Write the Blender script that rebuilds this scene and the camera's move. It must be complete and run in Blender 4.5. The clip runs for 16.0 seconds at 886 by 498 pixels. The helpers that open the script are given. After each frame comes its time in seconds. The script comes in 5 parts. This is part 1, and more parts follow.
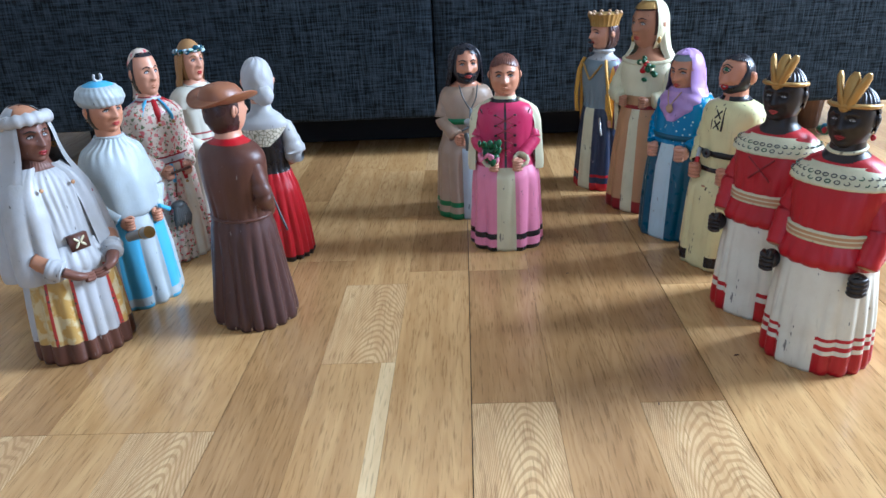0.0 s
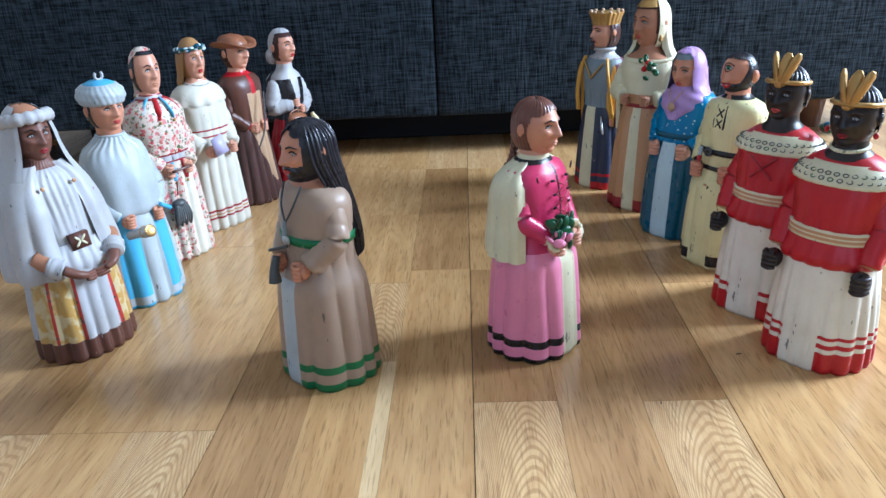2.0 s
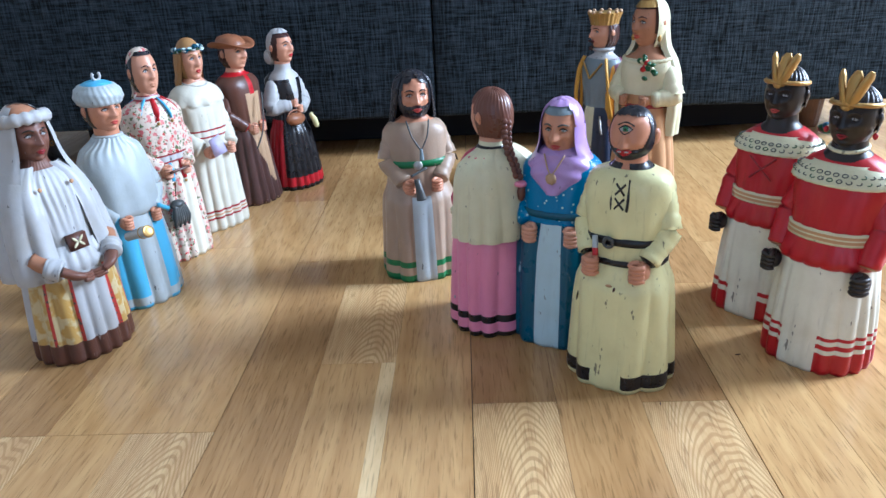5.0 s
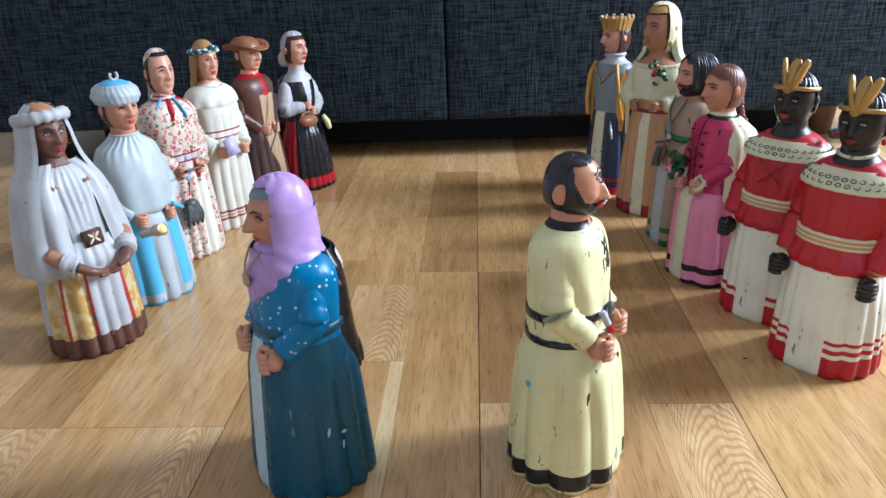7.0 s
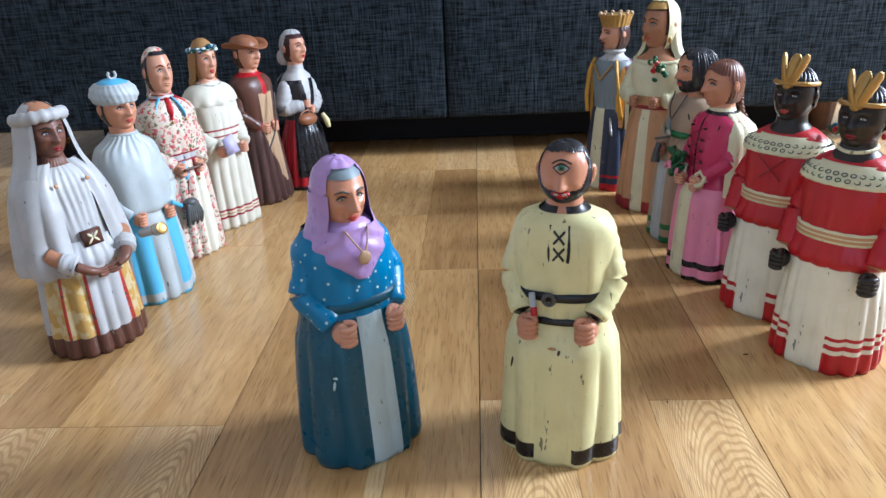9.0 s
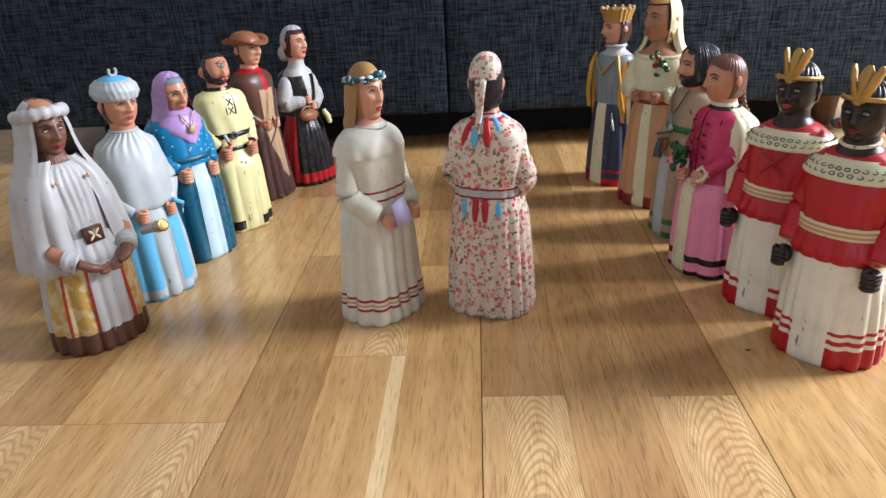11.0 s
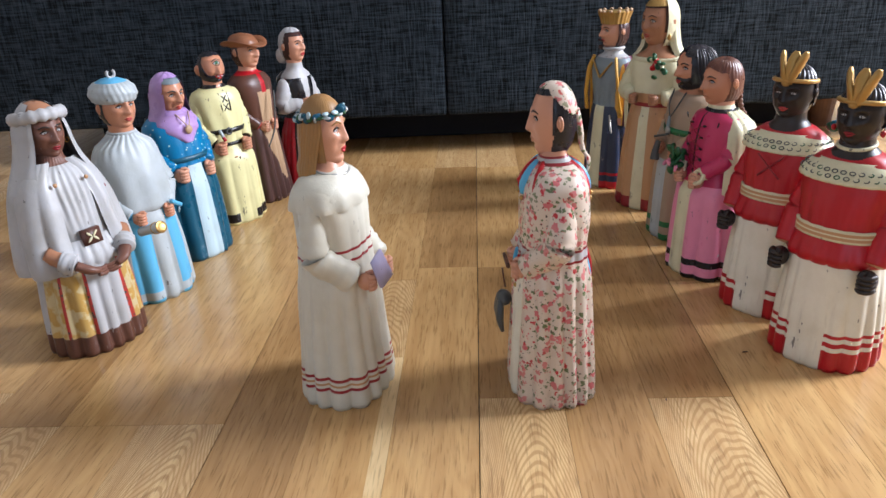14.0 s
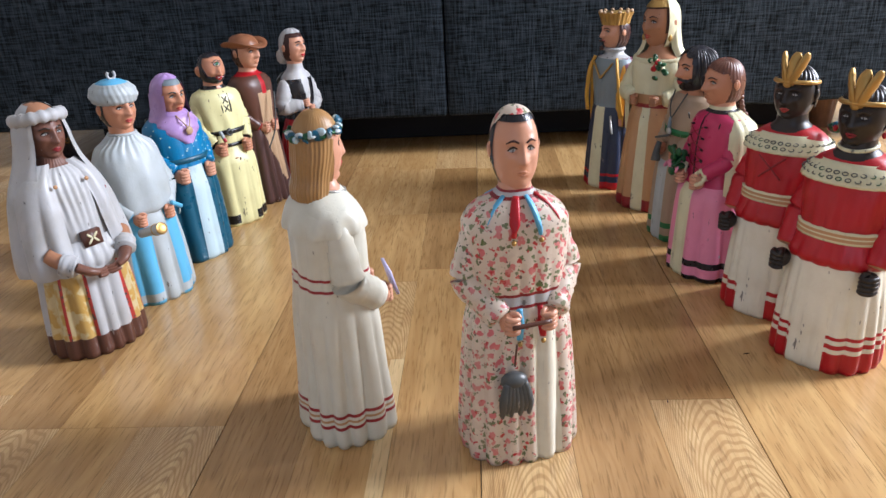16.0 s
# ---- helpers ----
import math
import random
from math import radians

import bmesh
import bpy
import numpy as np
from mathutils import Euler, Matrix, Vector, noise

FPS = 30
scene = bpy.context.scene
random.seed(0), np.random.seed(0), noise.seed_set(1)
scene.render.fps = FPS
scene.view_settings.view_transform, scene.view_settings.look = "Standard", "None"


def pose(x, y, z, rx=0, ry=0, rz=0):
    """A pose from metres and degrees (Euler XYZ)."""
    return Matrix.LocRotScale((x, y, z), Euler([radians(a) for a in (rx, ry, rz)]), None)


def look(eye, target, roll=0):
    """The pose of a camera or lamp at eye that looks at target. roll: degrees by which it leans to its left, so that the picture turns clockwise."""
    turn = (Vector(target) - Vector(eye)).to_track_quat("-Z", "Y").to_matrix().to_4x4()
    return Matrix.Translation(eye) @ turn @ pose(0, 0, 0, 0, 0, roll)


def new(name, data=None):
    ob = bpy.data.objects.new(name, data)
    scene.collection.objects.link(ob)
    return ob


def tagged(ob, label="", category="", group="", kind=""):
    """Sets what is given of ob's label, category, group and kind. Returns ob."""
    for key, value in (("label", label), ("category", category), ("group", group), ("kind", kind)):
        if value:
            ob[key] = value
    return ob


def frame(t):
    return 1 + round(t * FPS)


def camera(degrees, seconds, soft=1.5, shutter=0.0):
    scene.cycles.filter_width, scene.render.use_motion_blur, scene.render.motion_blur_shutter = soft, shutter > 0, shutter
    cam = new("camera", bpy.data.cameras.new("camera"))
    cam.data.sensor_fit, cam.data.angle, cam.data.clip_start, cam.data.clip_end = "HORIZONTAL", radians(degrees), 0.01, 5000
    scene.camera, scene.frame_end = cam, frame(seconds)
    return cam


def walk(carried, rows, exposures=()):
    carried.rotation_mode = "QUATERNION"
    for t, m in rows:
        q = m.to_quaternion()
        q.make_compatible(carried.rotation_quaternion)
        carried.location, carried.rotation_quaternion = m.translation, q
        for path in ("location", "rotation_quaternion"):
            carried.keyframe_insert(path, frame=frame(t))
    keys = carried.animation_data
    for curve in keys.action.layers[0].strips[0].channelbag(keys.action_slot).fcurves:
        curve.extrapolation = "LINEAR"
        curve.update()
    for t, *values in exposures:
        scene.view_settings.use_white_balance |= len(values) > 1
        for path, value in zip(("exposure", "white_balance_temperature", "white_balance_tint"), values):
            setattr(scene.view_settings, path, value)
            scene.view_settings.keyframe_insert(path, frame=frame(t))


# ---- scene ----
# openings: from, to along the wall, sill, head
WE = (0.55, 1.35, 0.5, 1.75)
WS = (-1.6, 0.6, 0.1, 2.15)
EXPOSURES = [(0, -0.04, 4650, 7), (6.7, -0.04, 4720, 8), (6.9, -0.1, 4950, 9), (9.2, -0.07, 5050, 9), (11.3, -0.1, 5600, 13), (13, -0.14, 5500, 13), (14, -0.18, 5480, 14), (16, -0.18, 5480, 14)]
cam = camera(62.0, 16.0)
PATH = [
    (0, pose(0.0047, 0.0040, 0.3523, 67.045, 2.638, 1.340)),
    (0.5, pose(0.0031, 0.0042, 0.3517, 66.966, 2.619, 1.262)),
    (1, pose(0.0033, 0.0059, 0.3532, 66.742, 2.673, 1.358)),
    (1.5, pose(0.0029, 0.0055, 0.3522, 66.790, 2.662, 1.341)),
    (2, pose(0.0032, 0.0049, 0.3518, 66.957, 2.626, 1.349)),
    (2.5, pose(0.0052, 0.0044, 0.3515, 67.208, 2.675, 1.251)),
    (3, pose(0.0047, 0.0060, 0.3518, 66.994, 2.598, 1.340)),
    (3.5, pose(0.0052, 0.0067, 0.3506, 67.019, 2.733, 1.353)),
    (4, pose(0.0038, 0.0061, 0.3516, 66.961, 2.658, 1.241)),
    (6.3, pose(0.0028, 0.0071, 0.3518, 66.959, 2.615, 1.228)),
    (6.5, pose(0.0028, 0.0071, 0.3518, 66.959, 2.615, 1.228)),
    (6.7, pose(0.0028, 0.0071, 0.3518, 66.959, 2.615, 1.228)),
    (6.8, pose(0.0040, -0.0012, 0.3509, 67.373, 2.280, 2.253)),
    (7, pose(0.0040, -0.0012, 0.3509, 67.373, 2.280, 2.253)),
    (7.5, pose(0.0041, 0.0007, 0.3509, 67.054, 2.423, 2.277)),
    (8, pose(0.0047, 0.0003, 0.3509, 67.036, 2.619, 2.224)),
    (8.5, pose(0.0055, -0.0002, 0.3507, 67.187, 2.596, 2.169)),
    (9, pose(0.0052, -0.0004, 0.3495, 67.253, 2.599, 2.198)),
    (11.5, pose(0.0056, 0.0010, 0.3504, 66.840, 2.843, 2.253)),
    (12, pose(0.0053, 0.0002, 0.3510, 66.980, 2.802, 2.128)),
    (12.5, pose(0.0056, 0.0000, 0.3515, 66.918, 2.826, 2.152)),
    (13, pose(0.0071, 0.0004, 0.3512, 66.912, 2.859, 2.256)),
    (13.5, pose(0.0069, -0.0002, 0.3506, 67.097, 2.825, 2.267)),
    (14, pose(0.0066, -0.0002, 0.3505, 67.029, 2.729, 2.194)),
    (14.5, pose(0.0069, 0.0016, 0.3510, 66.801, 2.888, 2.352)),
    (15, pose(0.0057, 0.0007, 0.3506, 66.947, 2.820, 2.192)),
    (15.5, pose(0.0059, 0.0006, 0.3512, 67.011, 2.786, 2.227)),
    (16, pose(0.0059, 0.0011, 0.3510, 67.063, 2.750, 2.197)),
]
walk(cam, PATH, EXPOSURES)


# ---- daylight ----
world = bpy.data.worlds.new("sky")
world.use_nodes = True
scene.world = world
sky = world.node_tree.nodes.new("ShaderNodeTexSky")
sky.sky_type, sky.sun_disc = "NISHITA", False
sky.sun_elevation, sky.sun_rotation = radians(35), radians(80)
world.node_tree.links.new(sky.outputs[0], world.node_tree.nodes["Background"].inputs[0])
world.node_tree.nodes["Background"].inputs[1].default_value = 0.1


def window_light(name, place, target, wide, high, watts, rgb):
    """Daylight that enters through a window, as an area lamp in its opening."""
    lamp = bpy.data.lights.new(name, "AREA")
    lamp.shape, lamp.size, lamp.size_y, lamp.energy, lamp.color = "RECTANGLE", wide, high, watts, rgb
    ob = new(name, lamp)
    ob.matrix_basis = look(place, target)


window_light("window_daylight", (1.86, 0.95, 1.1), (0, 0.5, 0.2), 0.6, 1.05, 106, (1.0, 0.96, 0.9))
window_light("window_daylight", (-0.5, -2.46, 1.12), (-0.5, 0, 1.0), 2.0, 1.9, 11.5, (0.9, 0.95, 1.0))


# ---- materials ----
def mat_nodes(name):
    m = bpy.data.materials.new(name)
    m.use_nodes = True
    nt = m.node_tree
    return m, nt, nt.nodes["Principled BSDF"], nt.links


def add(nt, kind, **values):
    n = nt.nodes.new(kind)
    for key, v in values.items():
        n.inputs[key.replace("_", " ")].default_value = v
    return n


def mixer(nt, fac, a, b):
    """Colour mix: each of fac, a, b is a socket or a value."""
    n = nt.nodes.new("ShaderNodeMix")
    n.data_type = "RGBA"
    for sock, v in ((n.inputs[0], fac), (n.inputs[6], a), (n.inputs[7], b)):
        if isinstance(v, bpy.types.NodeSocket):
            nt.links.new(v, sock)
        elif isinstance(v, (int, float)):
            sock.default_value = v
        else:
            sock.default_value = (*v, 1)
    return n.outputs[2]


def ramp(nt, sock, lo, hi, a=0.0, b=1.0):
    n = nt.nodes.new("ShaderNodeMapRange")
    n.inputs[1].default_value, n.inputs[2].default_value = lo, hi
    n.inputs[3].default_value, n.inputs[4].default_value = a, b
    nt.links.new(sock, n.inputs[0])
    return n.outputs[0]


def bumped(nt, bsdf, height, strength, distance):
    b = add(nt, "ShaderNodeBump", Strength=strength, Distance=distance)
    nt.links.new(height, b.inputs["Height"])
    nt.links.new(b.outputs[0], bsdf.inputs["Normal"])


def paint(name, rgb, rough=0.36, chips=0.5, dirt=0.25, pattern=None, metal=0.0):
    """Hand-painted soft plastic: uneven paint, rubbed-off chips, faint grime."""
    m, nt, bsdf, links = mat_nodes(name)
    co = nt.nodes.new("ShaderNodeTexCoord").outputs["Object"]

    def tex(scale, detail=3.0):
        n = add(nt, "ShaderNodeTexNoise", Scale=scale, Detail=detail)
        links.new(co, n.inputs["Vector"])
        return n.outputs["Fac"]
    col = rgb
    if pattern:
        col = pattern(nt, co, rgb)
    dark = tuple(c * k for c, k in zip(rgb, (0.82, 0.79, 0.72)))
    big = ramp(nt, tex(45, 5), 0.42, 0.7, 0, min(0.8, dirt * 1.3))
    col = mixer(nt, big, col, dark)
    fine = tex(420, 2)
    if chips:
        mp = nt.nodes.new("ShaderNodeMapping")
        mp.inputs["Scale"].default_value = (1.3, 1.3, 0.45)
        links.new(co, mp.inputs[0])
        scr = add(nt, "ShaderNodeTexNoise", Scale=170.0, Detail=5.0)
        links.new(mp.outputs[0], scr.inputs["Vector"])
        spots = ramp(nt, scr.outputs["Fac"], 0.722 - 0.05 * chips, 0.737 - 0.05 * chips, 0, 0.75)
        lum = sum(rgb) / 3
        chip = (0.06, 0.05, 0.045) if lum > 0.12 else (0.3, 0.28, 0.26)
        col = mixer(nt, spots, col, chip)
        mp = nt.nodes.new("ShaderNodeMapping")
        mp.inputs["Scale"].default_value = (1.6, 1.6, 0.16)
        links.new(co, mp.inputs[0])
        rub = add(nt, "ShaderNodeTexNoise", Scale=210.0, Detail=4.0)
        links.new(mp.outputs[0], rub.inputs["Vector"])
        pale = tuple(c * 0.6 for c in rgb) if lum > 0.3 else tuple(c * 0.85 + 0.05 for c in rgb)
        col = mixer(nt, ramp(nt, rub.outputs["Fac"], 0.61, 0.73, 0, min(0.34, 0.5 * chips)), col, pale)
    links.new(col, bsdf.inputs["Base Color"])
    links.new(ramp(nt, tex(90), 0.3, 0.7, rough - 0.07, rough + 0.12), bsdf.inputs["Roughness"])
    bsdf.inputs["Metallic"].default_value = metal
    bsdf.inputs["Specular IOR Level"].default_value = 0.46
    bumped(nt, bsdf, fine, 0.25, 0.0004)
    return m


def voronoi(nt, co, scale, out="Distance", stretch=(1, 1, 1), feature="F1"):
    mp = nt.nodes.new("ShaderNodeMapping")
    mp.inputs["Scale"].default_value = stretch
    nt.links.new(co, mp.inputs[0])
    v = add(nt, "ShaderNodeTexVoronoi", Scale=scale)
    v.feature = feature
    nt.links.new(mp.outputs[0], v.inputs["Vector"])
    return v.outputs[out]


def floral_pattern(nt, co, rgb):
    n = add(nt, "ShaderNodeTexNoise", Scale=300.0, Detail=1.0)
    nt.links.new(co, n.inputs["Vector"])
    v1 = nt.nodes.new("ShaderNodeVectorMath")
    v1.operation = "MULTIPLY_ADD"
    nt.links.new(n.outputs["Color"], v1.inputs[0])
    v1.inputs[1].default_value = (0.006, 0.006, 0.006)
    nt.links.new(co, v1.inputs[2])
    wob = v1.outputs[0]
    col = mixer(nt, ramp(nt, voronoi(nt, wob, 165), 0.33, 0.28), rgb, (0.13, 0.17, 0.07))
    col = mixer(nt, ramp(nt, voronoi(nt, wob, 122), 0.34, 0.29), col, (0.62, 0.16, 0.17))
    col = mixer(nt, ramp(nt, voronoi(nt, wob, 152, stretch=(1, 1, 0.8)), 0.26, 0.2), col, (0.5, 0.02, 0.03))
    return mixer(nt, ramp(nt, voronoi(nt, wob, 195), 0.18, 0.14), col, (0.08, 0.05, 0.04))


def dot_pattern(nt, co, rgb):
    return mixer(nt, ramp(nt, voronoi(nt, co, 165), 0.2, 0.15), rgb, (0.62, 0.78, 0.72))


def lace_pattern(nt, co, rgb):
    d = voronoi(nt, co, 210, feature="DISTANCE_TO_EDGE")
    return mixer(nt, ramp(nt, d, 0.09, 0.04), rgb, (0.2, 0.19, 0.1))


def ribbon_pattern(nt, co, rgb):
    return mixer(nt, ramp(nt, voronoi(nt, co, 260), 0.38, 0.3), rgb, (0.05, 0.06, 0.05))


def blotch_pattern(nt, co, rgb):
    n = add(nt, "ShaderNodeTexNoise", Scale=95.0, Detail=4.0)
    nt.links.new(co, n.inputs["Vector"])
    return mixer(nt, ramp(nt, n.outputs["Fac"], 0.46, 0.54), rgb, (0.5, 0.3, 0.06))


PAINTS = {
    "white": paint("white_paint", (0.47, 0.475, 0.485), 0.42, 0.55, 0.5),
    "warm_white": paint("warm_white_paint", (0.8, 0.77, 0.64), 0.4, 0.7, 0.45),
    "cold_white": paint("bluish_white_paint", (0.45, 0.5, 0.52), 0.4, 0.35, 0.4),
    "cream": paint("cream_paint", (0.76, 0.72, 0.37), 0.34, 0.95, 0.35),
    "ivory": paint("ivory_paint", (0.7, 0.67, 0.45), 0.33, 0.6, 0.35),
    "dress": paint("dress_white_paint", (0.68, 0.665, 0.56), 0.36, 0.25, 0.3),
    "skin": paint("flesh_paint", (0.55, 0.255, 0.145), 0.34, 0.05, 0.12),
    "fair": paint("fair_flesh_paint", (0.61, 0.31, 0.195), 0.34, 0.0, 0.1),
    "tan": paint("tanned_flesh_paint", (0.4, 0.19, 0.1), 0.4, 0.05),
    "brown_skin": paint("brown_flesh_paint", (0.17, 0.075, 0.05), 0.4, 0.05),
    "dark_skin": paint("dark_flesh_paint", (0.018, 0.013, 0.012), 0.34, 0.0),
    "black": paint("black_paint", (0.012, 0.011, 0.013), 0.28, 0.1),
    "hair_black": paint("black_hair_paint", (0.014, 0.014, 0.02), 0.27, 0.0),
    "hair_brown": paint("brown_hair_paint", (0.14, 0.055, 0.035), 0.32, 0.1),
    "hair_gold": paint("golden_hair_paint", (0.36, 0.2, 0.07), 0.36, 0.1),
    "hair_dark": paint("dark_brown_hair_paint", (0.05, 0.02, 0.018), 0.3, 0.0),
    "red": paint("red_paint", (0.43, 0.005, 0.012), 0.36, 0.25),
    "deep_red": paint("deep_red_paint", (0.24, 0.012, 0.018), 0.36, 0.1),
    "stripe_red": paint("stripe_red_paint", (0.3, 0.02, 0.025), 0.4, 0.2),
    "lip": paint("lip_paint", (0.45, 0.06, 0.05), 0.35, 0.0),
    "pink": paint("pink_paint", (0.76, 0.26, 0.4), 0.33, 0.35),
    "magenta": paint("magenta_paint", (0.5, 0.028, 0.11), 0.34, 0.2),
    "taupe": paint("taupe_paint", (0.37, 0.27, 0.19), 0.4, 0.25),
    "green": paint("green_paint", (0.02, 0.16, 0.05), 0.36, 0.2),
    "leaf": paint("leaf_green_paint", (0.012, 0.085, 0.028), 0.35, 0.3),
    "teal": paint("petrol_blue_paint", (0.006, 0.083, 0.145), 0.3, 0.3),
    "blue": paint("bright_blue_paint", (0.008, 0.18, 0.4), 0.32, 0.2, pattern=dot_pattern),
    "pale_blue": paint("pale_blue_paint", (0.5, 0.64, 0.7), 0.4, 0.9),
    "sky": paint("sky_blue_paint", (0.13, 0.45, 0.72), 0.36, 0.15),
    "mauve": paint("mauve_paint", (0.45, 0.29, 0.6), 0.3, 0.1),
    "navy": paint("navy_paint", (0.025, 0.035, 0.07), 0.34, 0.2),
    "slate": paint("slate_paint", (0.2, 0.25, 0.28), 0.4, 0.1),
    "yellow": paint("yellow_paint", (0.62, 0.34, 0.04), 0.36, 0.2),
    "wine": paint("wine_paint", (0.1, 0.02, 0.045), 0.32, 0.1),
    "gold": paint("gold_paint", (0.45, 0.29, 0.09), 0.38, 0.2, metal=0.65),
    "silver": paint("silver_paint", (0.5, 0.5, 0.48), 0.35, 0.2, metal=0.6),
    "brown": paint("brown_paint", (0.1, 0.04, 0.026), 0.36, 0.2),
    "umber": paint("dark_brown_paint", (0.075, 0.035, 0.03), 0.38, 0.2),
    "leather": paint("leather_brown_paint", (0.27, 0.11, 0.05), 0.38, 0.1),
    "ochre": paint("ochre_paint", (0.5, 0.28, 0.13), 0.4, 0.1),
    "sand": paint("sand_paint", (0.46, 0.31, 0.18), 0.42, 0.1),
    "grey": paint("grey_paint", (0.07, 0.075, 0.075), 0.4, 0.1),
    "lilac": paint("lilac_paint", (0.5, 0.47, 0.72), 0.4, 0.1),
    "floral": paint("floral_print_paint", (0.68, 0.58, 0.48), 0.3, 0.2, pattern=floral_pattern),
    "lace": paint("lace_collar_paint", (0.74, 0.7, 0.58), 0.38, 0.1, pattern=lace_pattern),
    "ribbon": paint("red_ribbon_paint", (0.45, 0.04, 0.03), 0.4, 0.1, pattern=ribbon_pattern),
    "blotch": paint("cream_yellow_paint", (0.6, 0.5, 0.27), 0.4, 0.3, pattern=blotch_pattern),
    "iris": paint("green_iris_paint", (0.05, 0.22, 0.1), 0.25, 0.0),
    "iris_dark": paint("dark_iris_paint", (0.03, 0.02, 0.015), 0.25, 0.0),
}


def oak(name, light, dark, warm, arches=0.0):
    """Varnished oak strip: long pores and flame grain, shifted from strip to strip."""
    m, nt, bsdf, links = mat_nodes(name)
    co = nt.nodes.new("ShaderNodeTexCoord").outputs["Object"]
    rnd = nt.nodes.new("ShaderNodeObjectInfo").outputs["Random"]
    off = nt.nodes.new("ShaderNodeCombineXYZ")
    for i, k in enumerate((3.7, 11.3, 5.1)):
        mul = nt.nodes.new("ShaderNodeMath")
        mul.operation = "MULTIPLY"
        mul.inputs[1].default_value = k
        links.new(rnd, mul.inputs[0])
        links.new(mul.outputs[0], off.inputs[i])
    mv = nt.nodes.new("ShaderNodeVectorMath")
    links.new(co, mv.inputs[0]), links.new(off.outputs[0], mv.inputs[1])
    pos = mv.outputs[0]

    def stretched(scale):
        mp = nt.nodes.new("ShaderNodeMapping")
        mp.inputs["Scale"].default_value = scale
        links.new(pos, mp.inputs[0])
        return mp.outputs[0]
    flame = add(nt, "ShaderNodeTexNoise", Scale=1.0, Detail=2.0)
    links.new(stretched((22, 3.2, 22)), flame.inputs["Vector"])
    wave = nt.nodes.new("ShaderNodeMath")
    wave.operation = "MULTIPLY"
    wave.inputs[1].default_value = 85.0
    links.new(flame.outputs["Fac"], wave.inputs[0])
    sine = nt.nodes.new("ShaderNodeMath")
    sine.operation = "SINE"
    links.new(wave.outputs[0], sine.inputs[0])
    pores = add(nt, "ShaderNodeTexNoise", Scale=1.0, Detail=3.0)
    links.new(stretched((620, 40, 620)), pores.inputs["Vector"])
    streaks = add(nt, "ShaderNodeTexNoise", Scale=1.0, Detail=4.0, Roughness=0.62)
    links.new(stretched((260, 13, 260)), streaks.inputs["Vector"])
    cloud = add(nt, "ShaderNodeTexNoise", Scale=1.0, Detail=2.0)
    links.new(stretched((60, 4, 60)), cloud.inputs["Vector"])
    tone = mixer(nt, ramp(nt, rnd, 0, 1), light, warm)
    tone = mixer(nt, ramp(nt, cloud.outputs["Fac"], 0.35, 0.7, 0, 0.6), tone, dark)
    tone = mixer(nt, ramp(nt, sine.outputs[0], -0.2, 1, 0, 0.3), tone, dark)
    tone = mixer(nt, ramp(nt, streaks.outputs["Fac"], 0.48, 0.7, 0, 0.3), tone, tuple(c * 0.85 for c in dark))
    if arches:
        sep = nt.nodes.new("ShaderNodeSeparateXYZ")
        links.new(co, sep.inputs[0])

        def calc(op, a, b):
            n = nt.nodes.new("ShaderNodeMath")
            n.operation = op
            for sock, v in zip(n.inputs, (a, b)):
                if isinstance(v, bpy.types.NodeSocket):
                    links.new(v, sock)
                else:
                    sock.default_value = v
            return n.outputs[0]
        side = calc("ADD", sep.outputs[0], calc("MULTIPLY", calc("SUBTRACT", flame.outputs["Fac"], 0.8), 0.03))
        rise = calc("ADD", calc("ADD", sep.outputs[1], calc("MULTIPLY", calc("MULTIPLY", side, side), 95.0)), calc("MULTIPLY", flame.outputs["Fac"], 0.08))
        rings = calc("SINE", calc("MULTIPLY", rise, 620.0), 0.0)
        tone = mixer(nt, ramp(nt, rings, -0.1, 0.7, 0, arches), tone, tuple(c * 0.82 for c in dark))
    tone = mixer(nt, ramp(nt, pores.outputs["Fac"], 0.54, 0.68, 0, 0.5), tone, tuple(c * 0.5 for c in dark))
    links.new(tone, bsdf.inputs["Base Color"])
    smear = add(nt, "ShaderNodeTexNoise", Scale=9.0, Detail=4.0)
    links.new(co, smear.inputs["Vector"])
    links.new(ramp(nt, smear.outputs["Fac"], 0.3, 0.7, 0.16, 0.27), bsdf.inputs["Roughness"])
    bsdf.inputs["Specular IOR Level"].default_value = 0.5
    bumped(nt, bsdf, pores.outputs["Fac"], 0.12, 0.0006)
    return m


def woven():
    """Slubby dark cloth, blue-black and grey yarns crossing."""
    m, nt, bsdf, links = mat_nodes("woven_upholstery")
    co = nt.nodes.new("ShaderNodeTexCoord").outputs["Object"]

    def yarn(scale, detail=2.0):
        mp = nt.nodes.new("ShaderNodeMapping")
        mp.inputs["Scale"].default_value = scale
        links.new(co, mp.inputs[0])
        n = add(nt, "ShaderNodeTexNoise", Scale=1.0, Detail=detail)
        links.new(mp.outputs[0], n.inputs["Vector"])
        return n.outputs["Fac"]
    warp, weft = yarn((340, 340, 30)), yarn((30, 30, 340))
    sum_ = nt.nodes.new("ShaderNodeMath")
    sum_.operation = "ADD"
    links.new(warp, sum_.inputs[0]), links.new(weft, sum_.inputs[1])
    f = ramp(nt, sum_.outputs[0], 0.76, 1.26)
    col = mixer(nt, f, (0.0028, 0.004, 0.0055), (0.044, 0.058, 0.073))
    col = mixer(nt, ramp(nt, yarn((9, 9, 9)), 0.35, 0.7, 0, 0.35), col, (0.014, 0.019, 0.025))
    links.new(col, bsdf.inputs["Base Color"])
    bsdf.inputs["Roughness"].default_value = 0.95
    bsdf.inputs["Specular IOR Level"].default_value = 0.15
